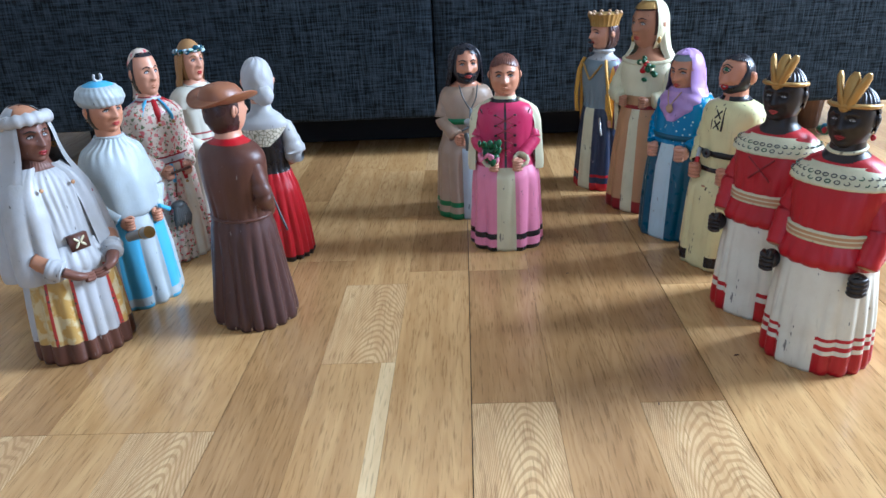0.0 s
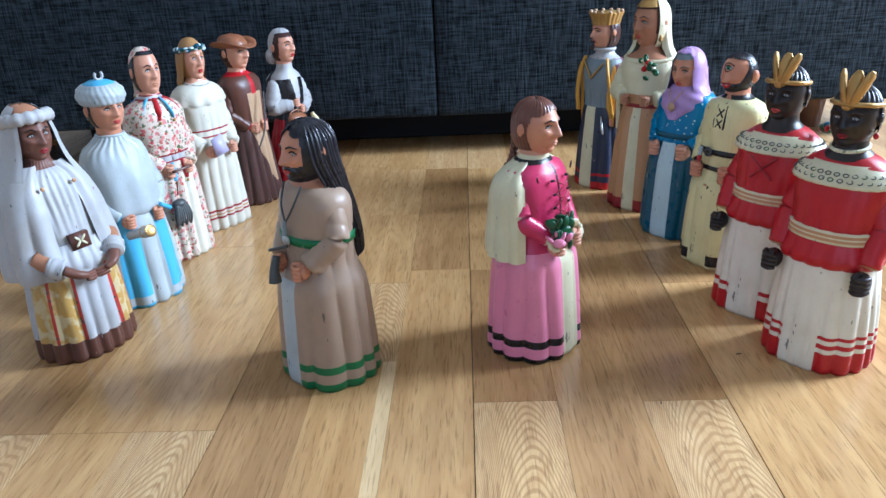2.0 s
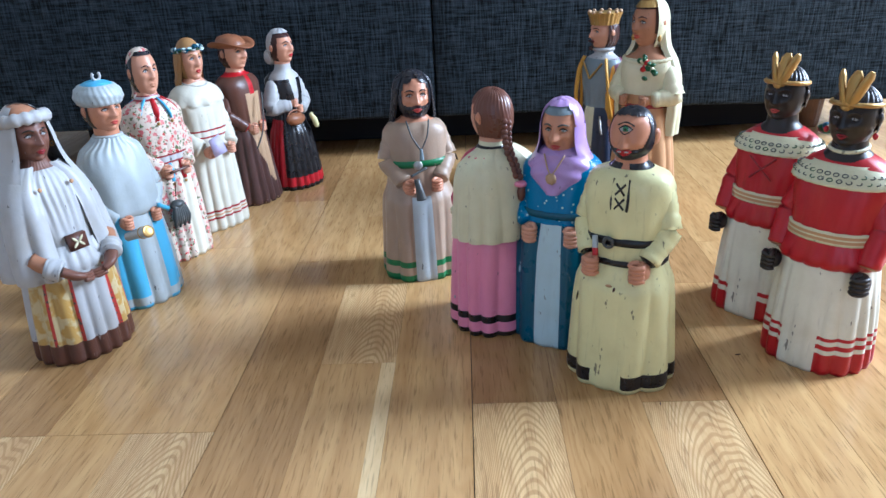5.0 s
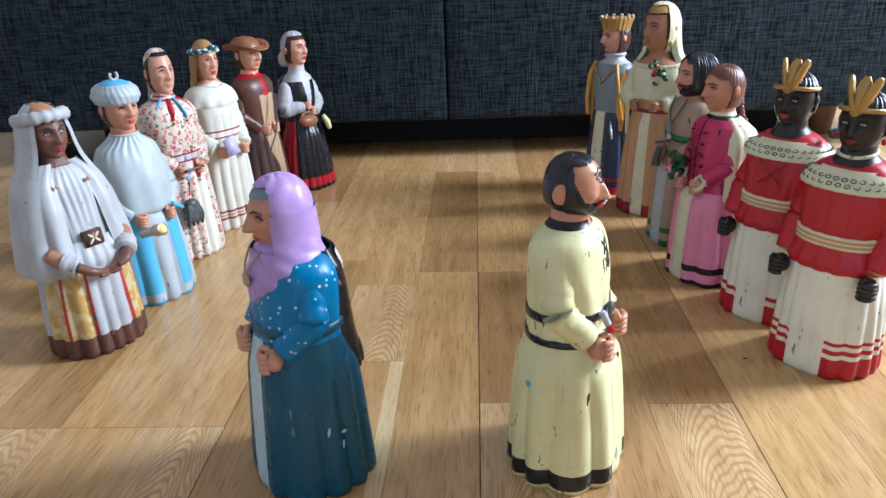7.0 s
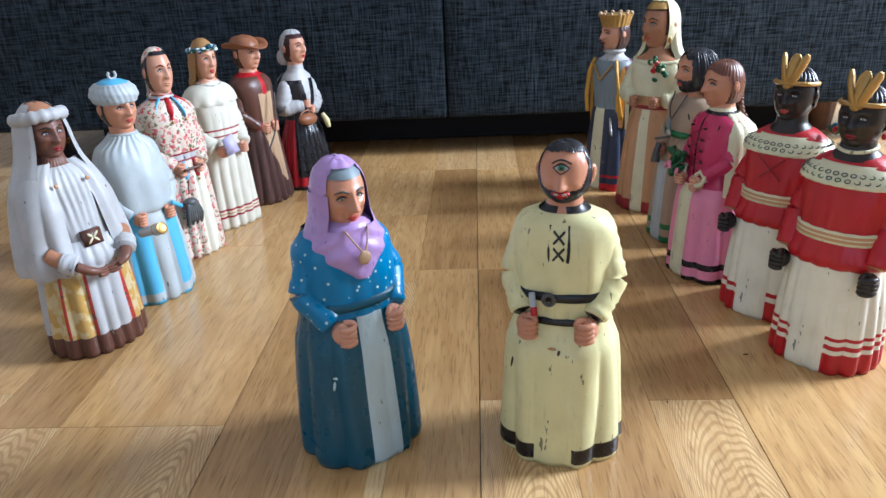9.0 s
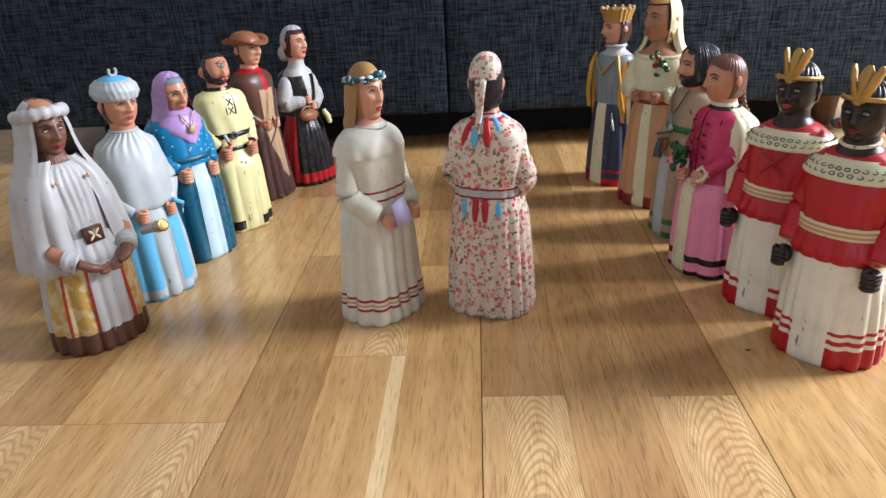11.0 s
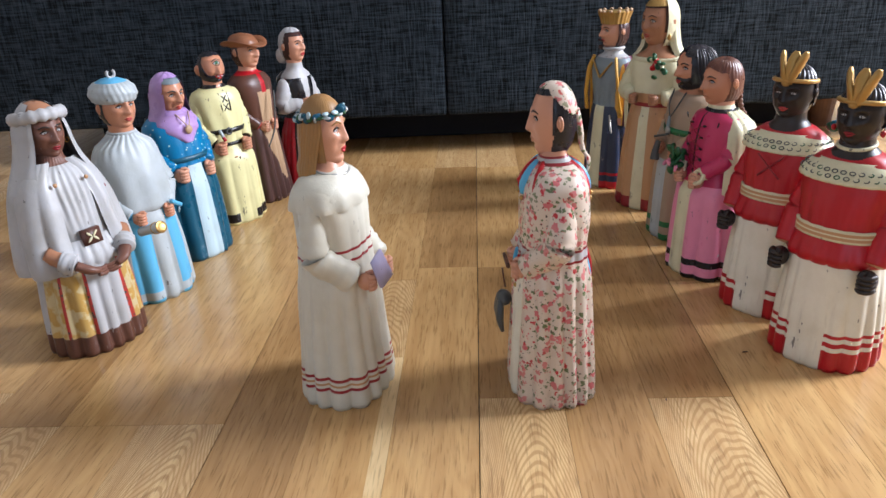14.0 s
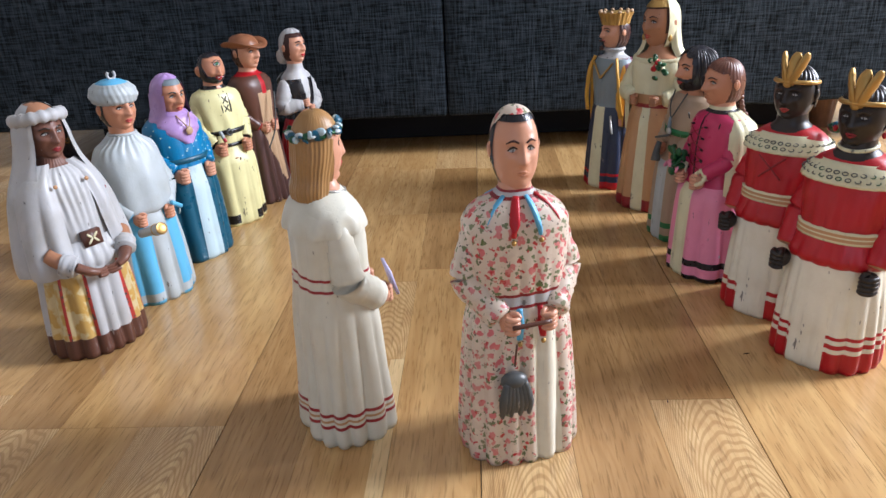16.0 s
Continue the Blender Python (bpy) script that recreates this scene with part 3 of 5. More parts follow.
        (10.8, -0.0972, 0.6842, 53.5), (11.3, -0.1009, 0.6297, 54.6), (11.4, -0.0867, 0.6012, 53.0), (11.5, -0.0950, 0.6168, 60.0),
        (11.6, -0.0898, 0.6337, 108.6), (11.7, -0.0855, 0.6386, 123.1), (11.8, -0.0830, 0.6392, 157.9), (11.9, -0.0874, 0.6402, 188.2),
        (12, -0.0882, 0.6285, 116.0), (12.1, -0.0951, 0.6285, 104.1), (12.2, -0.0965, 0.6203, 79.3), (12.3, -0.0987, 0.6202, 24.5),
        (12.4, -0.0951, 0.6280, 14.1), (12.5, -0.0930, 0.6290, -1.1), (12.6, -0.0910, 0.6317, -31.3), (12.7, -0.0946, 0.6236, -100.8),
        (12.8, -0.0913, 0.6357, -121.2), (12.9, -0.0885, 0.6314, -156.4), (13, -0.0931, 0.6314, -173.0), (13.1, -0.0959, 0.6363, -205.8),
        (13.2, -0.0837, 0.6281, -276.8), (13.3, -0.0769, 0.6284, -347.4), (13.4, -0.0808, 0.6210, -407.0), (13.45, -0.0775, 0.6094, -469.0),
        (13.5, -0.0743, 0.5979, -526.0), (13.6, -0.0706, 0.5827, -532.4), (13.7, -0.0838, 0.5482, -560.6), (13.75, -0.0867, 0.5481, -615.3),
        (13.8, -0.0897, 0.5480, -670.0), (13.9, -0.0786, 0.5411, -645.0), (14, -0.1103, 0.5381, -646.0), (14.1, -0.1367, 0.5255, -669.7),
        (14.2, -0.1558, 0.5192, -687.6), (14.3, -0.1515, 0.5158, -677.9), (14.35, -0.1451, 0.5170, -636.1), (14.4, -0.1386, 0.5183, -594.3),
        (14.5, -0.1199, 0.5220, -659.3), (14.6, -0.1046, 0.5120, -692.7), (14.7, -0.0766, 0.4867, -695.3), (14.75, -0.0546, 0.4737, -630.2),
        (14.8, -0.0327, 0.4607, -565.2), (14.9, -0.0059, 0.4680, -538.5), (15, 0.0114, 0.5080, -535.6), (15.1, 0.0046, 0.5483, -529.9),
        (15.2, -0.0008, 0.5928, -529.4), (15.3, -0.0072, 0.6047, -518.8), (15.35, -0.0416, 0.6046, -450.5), (15.4, -0.0760, 0.6045, -382.3),
        (15.5, -0.0934, 0.5696, -350.1), (15.6, -0.0916, 0.5167, -339.3), (15.7, -0.1029, 0.5148, -378.0), (15.8, -0.1095, 0.5107, -457.2),
        (15.9, -0.1021, 0.5109, -508.0), (16, -0.1065, 0.4920, -598.0),
    ],
    "floral_man": [
        (0, -0.3647, 0.8531, 58.3), (9.2, -0.3647, 0.8531, 58.3), (9.7, -0.1589, 0.7697, 72.0), (10.2, -0.0390, 0.7618, 103.3),
        (10.8, 0.0042, 0.6990, 150.1), (11.3, 0.0172, 0.6593, 174.0), (11.4, -0.0037, 0.6736, 190.8), (11.5, 0.0055, 0.6637, 240.0),
        (11.6, 0.0217, 0.6505, 248.6), (11.7, 0.0193, 0.6386, 288.8), (11.8, 0.0308, 0.6388, 317.7), (11.9, 0.0266, 0.6398, 348.1),
        (12, 0.0380, 0.6358, 303.0), (12.1, 0.0405, 0.6397, 286.9), (12.2, 0.0335, 0.6357, 257.5), (12.3, 0.0337, 0.6397, 247.5),
        (12.4, 0.0312, 0.6354, 182.7), (12.5, 0.0378, 0.6329, 177.1), (12.6, 0.0352, 0.6268, 167.3), (12.7, 0.0361, 0.6030, 142.2),
        (12.8, 0.0381, 0.5991, 87.0), (12.9, 0.0248, 0.5884, 33.3), (13, 0.0314, 0.5917, -2.3), (13.1, 0.0312, 0.5886, -12.3),
        (13.2, 0.0367, 0.5745, -73.0), (13.25, 0.0362, 0.5838, -122.9), (13.3, 0.0356, 0.5931, -172.8), (13.4, 0.0411, 0.5789, -218.4),
        (13.45, 0.0407, 0.5721, -278.0), (13.5, 0.0402, 0.5654, -338.0), (13.6, 0.0411, 0.5755, -350.0), (13.7, 0.0829, 0.5771, -372.5),
        (13.8, 0.0700, 0.5704, -406.3), (13.9, 0.0479, 0.5475, -444.3), (14, 0.0608, 0.5341, -445.8), (14.1, 0.0832, 0.5297, -398.2),
        (14.2, 0.0845, 0.5143, -383.6), (14.3, 0.0690, 0.5145, -446.9), (14.4, 0.0507, 0.5061, -390.0), (14.5, 0.0361, 0.5189, -438.2),
        (14.6, 0.0175, 0.5337, -471.2), (14.7, 0.0081, 0.5469, -470.2), (14.8, -0.0364, 0.5550, -415.6), (14.9, -0.0700, 0.5664, -362.4),
        (15, -0.0793, 0.5567, -351.3), (15.1, -0.0871, 0.5345, -340.1), (15.2, -0.0738, 0.5130, -301.2), (15.3, -0.0485, 0.5021, -273.8),
        (15.4, -0.0142, 0.4935, -232.7), (15.5, -0.0028, 0.5148, -199.0), (15.6, 0.0047, 0.5284, -179.9), (15.7, 0.0185, 0.5040, -166.4),
        (15.75, 0.0195, 0.4919, -114.1), (15.8, 0.0204, 0.4798, -61.7), (15.9, 0.0166, 0.4840, 4.0), (16, 0.0279, 0.4648, 17.0),
    ],
}
SPECKS = [(0.235, 0.573, 0.0016, 10), (0.150, 0.503, 0.0012, 80), (0.110, 0.754, 0.0011, 20)]


# ---- painted figures: each one is a single mesh in several paints; sizes in millimetres, front towards -y ----
def spline(points, t):
    """Catmull-Rom through rows; the first number of each row is the parameter."""
    k = 0
    while k < len(points) - 2 and t > points[k + 1][0]:
        k += 1
    p1, p2 = points[k], points[k + 1]
    p0, p3 = points[max(k - 1, 0)], points[min(k + 2, len(points) - 1)]
    u = min(max((t - p1[0]) / max(p2[0] - p1[0], 1e-6), 0), 1)
    out = []
    for a, b, c, d in zip(p0[1:], p1[1:], p2[1:], p3[1:]):
        m1, m2 = (c - a) / 2, (d - b) / 2
        lim = 1.5 * abs(c - b)
        m1, m2 = max(-lim, min(lim, m1)), max(-lim, min(lim, m2))
        out.append((2 * u**3 - 3 * u**2 + 1) * b + (u**3 - 2 * u**2 + u) * m1 + (3 * u**2 - 2 * u**3) * c + (u**3 - u**2) * m2)
    return out


def bell(x, w):
    return math.exp(-(x / w) ** 2)


class Sculpt:
    def __init__(self):
        self.verts, self.faces, self.slots, self.names = [], [], [], []

    def slot(self, name):
        if name not in self.names:
            self.names.append(name)
        return self.names.index(name)

    def grid(self, rows, paint_of, closed=True, caps=True):
        """Rows of points, each a ring; paint_of(row, column) names the paint of a face, or None to leave it out."""
        start, n = len(self.verts), len(rows[0])
        for r in rows:
            self.verts.extend(r)
        for i in range(len(rows) - 1):
            for j in range(n if closed else n - 1):
                name = paint_of(i, j)
                if name:
                    a, b = start + i * n + j, start + i * n + (j + 1) % n
                    self.faces.append((a, b, b + n, a + n))
                    self.slots.append(self.slot(name))
        if caps and closed:
            for i, order in ((0, -1), (len(rows) - 1, 1)):
                name = paint_of(min(i, len(rows) - 2), 0)
                if name:
                    self.faces.append(tuple(start + i * n + j for j in range(n))[::order])
                    self.slots.append(self.slot(name))

    def loft(self, profile, paint_of, cuts=(), fold=None, n=108, step=4.0, power=2.25, arc=None, caps=True, tuck=0.0):
        """A body of rounded cross-sections. profile rows: z, half width, half depth, y of the middle. paint_of(z, angle): 0 is the front, plus is +x.
        fold(z, angle) is added to the radius, tuck draws the edges of a shell in. arc: the angles that an open shell covers."""
        z0, z1 = profile[0][0], profile[-1][0]
        levels = sorted({round(z, 2) for z in cuts if z0 < z < z1} | {z0 + (z1 - z0) * i / max(1, round((z1 - z0) / step)) for i in range(max(1, round((z1 - z0) / step)) + 1)})
        clean = [levels[0]]
        for z in levels[1:]:
            if z - clean[-1] > 0.25:
                clean.append(z)
        a0, a1 = arc or (-180, 180)
        n = n * 3 // 2 if fold else n
        angles = [a0 + (a1 - a0) * j / (n if not arc else n - 1) for j in range(n)]
        rows = []
        for z in clean:
            rx, ry, cy = spline(profile, z)
            ring = []
            for a in angles:
                s, c = math.sin(radians(a)), math.cos(radians(a))
                k = (abs(s) ** power + abs(c) ** power) ** (-1 / power)
                f = fold(z, a) if fold else 0.0
                if tuck:
                    f -= tuck * (bell(a - a0, 9) + bell(a - a1, 9))
                ring.append(((rx * k + f) * s, cy - (ry * k + f) * c, z))
            rows.append(ring)
        half = (a1 - a0) / len(angles) / 2
        self.grid(rows, lambda i, j: paint_of((clean[i] + clean[i + 1]) / 2, angles[j] + half), closed=not arc, caps=caps)

    def tube(self, points, name, n=14, steps=14, flat=1.0, wrinkle=0.0, band=None):
        """Swept round tube. points: x, y, z, radius. band: (from, to, paint) along it."""
        rows = [(i / (len(points) - 1), *p) for i, p in enumerate(points)]
        path = [spline(rows, i / steps) for i in range(steps + 1)]
        rings = []
        up = Vector((0.1, 0.3, 1)).normalized()
        for i, p in enumerate(path):
            a, b = Vector(path[max(i - 1, 0)][:3]), Vector(path[min(i + 1, steps)][:3])
            d = (b - a).normalized()
            side = d.cross(up)
            side = side.normalized() if side.length > 0.01 else Vector((1, 0, 0))
            over = side.cross(d).normalized()
            ring = []
            for j in range(n):
                t = 2 * math.pi * j / n
                r = p[3] * (1 + wrinkle * math.sin(i * 2.1 + 2.0 * math.cos(t) + 1.3 * math.sin(i * 0.9)))
                ring.append(tuple(Vector(p[:3]) + side * r * math.cos(t) + over * r * flat * math.sin(t)))
            rings.append(ring)
        self.grid(rings, lambda i, j: band[2] if band and band[0] <= (i + 0.5) / steps <= band[1] else name)

    def ball(self, c, r, name, rot=(0, 0, 0), seg=16, rings=10, fold=None):
        m = Matrix.Translation(c) @ pose(0, 0, 0, *rot)
        rows = []
        for i in range(rings + 1):
            p = math.pi * (i / rings) - math.pi / 2
            p = max(-1.54, min(1.54, p))
            ring = []
            for j in range(seg):
                t = 2 * math.pi * j / seg
                q = Vector((math.cos(p) * math.cos(t), math.cos(p) * math.sin(t), math.sin(p)))
                k = 1 + fold(q) if fold else 1
                ring.append(tuple(m @ Vector((q.x * r[0] * k, q.y * r[1] * k, q.z * r[2] * k))))
            rows.append(ring)
        self.grid(rows, lambda i, j: name)

    def ring(self, c, rx, ry, thick, name, tilt=0, seg=40, lumps=0, lump=0.0, arc=(0, 360), tall=1.0):
        m = Matrix.Translation(c) @ pose(0, 0, 0, tilt)
        rows = []
        full = arc == (0, 360)
        for i in range(seg + 1):
            t = radians(arc[0] + (arc[1] - arc[0]) * i / seg)
            th = thick * (1 + lump * math.sin(t * lumps))
            row = []
            for j in range(10):
                a = 2 * math.pi * j / 10
                k = th * math.cos(a)
                row.append(tuple(m @ Vector(((rx + k) * math.sin(t), -(ry + k) * math.cos(t), th * tall * math.sin(a)))))
            rows.append(row)
        self.grid(rows, lambda i, j: name, caps=not full)

    def head(self, chin, tall, wide, deep, skin, y=0.0, nose=3.5, eyes="iris_dark", hair=None, hairline=0.35, brow="hair_dark", lip="lip", beard=None, jaw=0.24, ears=True, yaw=0, old=0.0, eye_count=2, tilt=0):
        """A painted head. Returns a function that gives a shell point over it: shell(azimuth, height -1..1, swell)."""
        zc = chin + tall / 2
        turn = pose(0, 0, 0, -tilt, 0, yaw)

        def width(h):
            return (1 - abs(h) ** 2.7) ** (1 / 2.7) if h < 0 else (1 - h ** 2.25) ** (1 / 2.25)

        def beard_line(az):
            """The height of the beard's upper edge, the moustache in front and the whiskers at the sides."""
            return -0.3 + 0.05 * bell(az, 14) - 0.06 * bell(az - 26, 10) + 1.1 * max(0, az - 48) / 45

        def carve(sx, h):
            """How far the face stands out, in mm, at a distance from its middle line and a height."""
            u, out = abs(sx), 0.0
            t = min(1.0, max(0.0, (0.34 - h) / 0.58))
            fade = 1 if h > -0.2 else bell(h + 0.2, 0.075)
            out += nose * (0.1 + 1.3 * t) * bell(sx, 2.1 + 1.3 * t) * fade * (1 if h < 0.34 else bell(h - 0.34, 0.1))
            out += 0.42 * nose * bell(u - 3.3, 1.5) * bell(h + 0.17, 0.075)
            if eye_count == 2:
                out -= 2.9 * bell(u - 6.6, 3.9) * bell(h - 0.11, 0.12)
                out += 1.5 * bell(u - 6.5, 6.0) * bell(h - 0.31, 0.075)
            else:
                out -= 1.2 * bell(sx, 5.5) * bell(h - 0.4, 0.15)
                out += 1.2 * bell(sx, 8) * bell(h - 0.6, 0.08)
            out += 1.3 * bell(u - 9.5, 4.2) * bell(h + 0.1, 0.15)
            out -= (0.8 + 0.7 * old) * bell(u - 7.6, 2.1) * bell(h + 0.36, 0.17)
            out += 0.9 * bell(sx, 6.5) * bell(h + 0.45, 0.14)
            out -= 0.9 * bell(sx, 6) * bell(h + 0.63, 0.055)
            out += (2.2 + old) * bell(sx, 6) * bell(h + 0.8, 0.13)
            return out

        def warp(q, swell=1.0, features=True):
            sx = wide / 2 * q.x * (1 - jaw * max(0, -q.z) ** 1.6)
            sy = deep / 2 * q.y * (1 - 0.1 * max(0, -q.z) ** 2)
            sz = tall / 2 * q.z
            if features and q.y < 0:
                front = min(1.0, -q.y * 2)
                sy -= carve(sx * 36.0 / wide, q.z) * front
                if beard:
                    az = abs(math.degrees(math.atan2(q.x, -q.y)))
                    full = min(1.0, max(0.0, (beard_line(az) - q.z) / 0.12))
                    grow = full * (1.5 + 0.35 * math.sin(az * 0.9 + 3 * math.sin(q.z * 21)) * math.sin(q.z * 34))
                    sx += grow * 0.7 * q.x
                    sy += grow * q.y
            return turn @ Vector((sx * swell, sy * swell, sz * swell)) + Vector((0, y, zc))

        def unit(az, h):
            r = width(h)
            return Vector((r * math.sin(radians(az)), -r * math.cos(radians(az)), h))
        rows, n, m = [], 96, 64
        hs = [math.sin(math.pi * (i / m - 0.5) * 0.995) for i in range(m + 1)]
        for h in hs:
            rows.append([tuple(warp(unit(-180 + 360 * j / n, h))) for j in range(n)])

        def paint_of(i, j):
            h, az = (hs[i] + hs[i + 1]) / 2, abs(-180 + 360 * (j + 0.5) / n)
            if beard and az < 95 and h < beard_line(az):
                return beard
            if hair and (az > 88 + 18 * h if h < hairline else h > hairline + 0.38 * bell(az, 62)):
                return hair
            return skin
        self.grid(rows, paint_of)

        def on(sx, h, out=0.0):
            x = sx / (wide / 2 * (1 - jaw * max(0, -h) ** 1.6))
            q = Vector((x, -math.sqrt(max(0.02, width(h) ** 2 - x * x)), h))
            return warp(q) + turn @ Vector((0, -out, 0))
        k = wide / 36.0
        ex = 6.9 * k
        if eye_count == 1:
            self.ball(on(0, 0.42, -0.6), (5.6 * k, 1.3, 3.3 * k), "white", (0, 0, yaw))
            self.ball(on(0, 0.42, 0.1), (2.8 * k, 0.9, 2.8 * k), eyes, (0, 0, yaw))
            self.ball(on(0, 0.42, 0.6), (1.3 * k, 0.6, 1.3 * k), "black", (0, 0, yaw))
            self.tube([(*on(-6.8 * k, 0.54, 0.3), 0.6), (*on(0, 0.66, 0.0), 0.7), (*on(6.8 * k, 0.54, 0.3), 0.6)], brow, 8, 10)
            self.tube([(*on(-5.8 * k, 0.42, 0.3), 0.4), (*on(0, 0.56, 0.4), 0.65), (*on(5.8 * k, 0.42, 0.3), 0.4)], "black", 6, 10)
            self.tube([(*on(-5.8 * k, 0.42, 0.3), 0.3), (*on(0, 0.27, 0.4), 0.45), (*on(5.8 * k, 0.42, 0.3), 0.3)], "black", 6, 10)
        else:
            for s in (-1, 1):
                az = yaw + s * 14
                self.ball(on(s * ex, 0.1, -0.1), (3.3 * k, 1.3, 1.7 * k), "white", (0, 0, az))
                self.ball(on(s * ex * 0.98, 0.1, 0.55), (1.5 * k, 0.6, 1.5 * k), eyes, (0, 0, az))
                self.ball(on(s * ex * 0.98, 0.1, 0.95), (0.65 * k, 0.35, 0.65 * k), "black", (0, 0, az))
                self.tube([(*on(s * (ex - 3.2 * k), 0.13, 0.1), 0.4), (*on(s * ex, 0.175, 0.9), 0.75), (*on(s * (ex + 3.6 * k), 0.09, 0.2), 0.45)], "iris_dark", 6, 8)
                self.tube([(*on(s * (ex - 3.0 * k), 0.07, 0.3), 0.2), (*on(s * ex, 0.03, 0.8), 0.3), (*on(s * (ex + 3.3 * k), 0.07, 0.3), 0.2)], skin, 6, 8)
                self.tube([(*on(s * (ex - 4.0 * k), 0.275, 0.0), 0.7), (*on(s * ex, 0.335, 0.0), 0.85), (*on(s * (ex + 4.4 * k), 0.26, 0.0), 0.5)], brow, 6, 8)
        self.tube([(*on(-4.6 * k, -0.47, -0.2), 0.3), (*on(-1.6 * k, -0.435, 0.3), 0.9), (*on(1.6 * k, -0.435, 0.3), 0.9), (*on(4.6 * k, -0.47, -0.2), 0.3)], lip, 8, 12)
        self.tube([(*on(-3.8 * k, -0.49, -0.1), 0.3), (*on(0, -0.535, 0.4), 1.15), (*on(3.8 * k, -0.49, -0.1), 0.3)], lip, 8, 10)
        for s in (-1, 1):
            if ears:
                e = warp(unit(s * 97, 0.0))
                self.ball(e, (2.0, 3.8, 6.0 * k), skin, (0, s * 8, yaw - s * 22))
                self.ball(warp(unit(s * 93, 0.02)) + Vector((s * 1.4, 0, 0)), (1.2, 2.0, 3.6 * k), skin, (0, s * 8, yaw - s * 22))

        def shell(az, h, swell):
            return warp(unit(az, h), swell, False)
        return shell

    def cap(self, shell, name, swell=1.08, covers=lambda az, h: True, ridges=0, depth=0.0, n=96, m=44, low=-0.98, rim=None):
        """A close shell over the head where covers(azimuth, height) holds, with combed ridges."""
        hs = [low + (0.999 - low) * math.sin(math.pi / 2 * i / m) for i in range(m + 1)]
        rows = []
        for h in hs:
            rows.append([tuple(shell(-180 + 360 * j / n, h, swell + depth * math.sin(ridges * radians(360 * j / n) + 3 * math.sin(h * 4)))) for j in range(n)])
        self.grid(rows, lambda i, j: name if covers(abs(-180 + 360 * (j + 0.5) / n), (hs[i] + hs[i + 1]) / 2) else None, caps=False)

    def hand(self, c, s, skin, rot=(0, 0, 0), size=1.0):
        """A small hand: palm, four fingers and a thumb. s is the side, -1 or 1."""
        c = (c[0] * 0.9, c[1] + 12, c[2])
        m = Matrix.Translation(c) @ pose(0, 0, 0, *rot)

        def at(x, y, z):
            return tuple(m @ Vector((x * size, y * size, z * size)))
        self.ball(at(0, 0, 0), (6.2 * size, 6.4 * size, 7.2 * size), skin, rot)
        for i in range(4):
            z = 4.6 - 3.1 * i
            self.tube([(*at(s * 4.2, -2.5, z), 2.1 * size), (*at(s * 2.0, -6.8, z - 0.4), 2.1 * size), (*at(-s * 2.8, -7.2, z - 0.6), 1.9 * size), (*at(-s * 5.0, -4.0, z - 0.6), 1.6 * size)], skin, 8, 8)
        self.tube([(*at(-s * 1, -1, 6.0), 2.2 * size), (*at(-s * 3.6, -5, 6.4), 2.0 * size), (*at(-s * 4.4, -7.6, 4.2), 1.5 * size)], skin, 8, 8)

    def arm(self, s, shoulder, elbow, wrist, radii, sleeve, cuff=None, wrinkle=0.05, cuff_from=0.9):
        shoulder = (shoulder[0] * 0.8, shoulder[1], shoulder[2] - 7)
        elbow = (elbow[0] * 0.82, elbow[1], elbow[2])
        wrist = (wrist[0] * 0.9, wrist[1] + 10, wrist[2])
        radii, wrinkle = [radii[0] * 0.8, radii[1] * 0.82, radii[2] * 0.85], wrinkle * 0.6
        pts = [(shoulder[0] * 0.8, shoulder[1], shoulder[2] + 5, radii[0] * 0.6), (*shoulder, radii[0] * 0.95)]
        pts.append((*((Vector(shoulder) * 0.45 + Vector(elbow) * 0.55)), (radii[0] + radii[1]) / 2))
        pts += [(*elbow, radii[1]), (*((Vector(elbow) + Vector(wrist)) / 2), (radii[1] + radii[2]) / 2), (*(Vector(wrist) * 0.97 + Vector(elbow) * 0.03), radii[2] * 1.04), (*(Vector(wrist) * 1.03 - Vector(elbow) * 0.03), radii[2] * 0.72)]
        pts = [(s * p[0], p[1], p[2], p[3]) for p in pts]
        self.tube(pts, sleeve, 18, 32, wrinkle=wrinkle, band=(cuff_from, 1, cuff) if cuff else None)

    def done(self, name, label):
        me = bpy.data.meshes.new(name)
        me.from_pydata([(x * 0.001, y * 0.001, z * 0.001) for x, y, z in self.verts], [], self.faces)
        for n in self.names:
            me.materials.append(PAINTS[n])
        me.polygons.foreach_set("material_index", self.slots)
        me.polygons.foreach_set("use_smooth", [True] * len(self.faces))
        me.update()
        ob = new(name + "_figurine", me)
        return tagged(ob, label, "figurine", "painted folk figurines")


def pleats(count, amp, z_top, z_fade=15, phase=0.0, front=0):
    """Hanging folds with narrow valleys that die out towards the waist, and small gathers above it. front: half angle of a flat front panel."""
    def f(z, a):
        x = radians(a * count) / 2 + phase + 0.5 * math.sin(radians(a * 3 + 20)) + 0.25 * math.sin(z * 0.035 + a * 0.05)
        w = 2.0 * abs(math.cos(x)) ** 0.8 - 1.25
        if z > z_top:
            return 0.8 * w * bell(z - z_top, 30)
        k = min(1.0, max(0.12, (z_top - z) / z_fade)) * (0.5 + 0.5 * min(1, max(0, (z_top - z) / (z_top + 1))))
        if front and abs(a) < front + 5:
            k *= 0.3
        return 1.65 * amp * k * w
    return f


def marks(s, profile, table):
    """Scuffs and smears in other paint: rows of angle, height, width, length, paint."""
    for a, z, w, h, name in table:
        rx, ry, cy = spline(profile, z)
        u, v = math.sin(radians(a)), math.cos(radians(a))
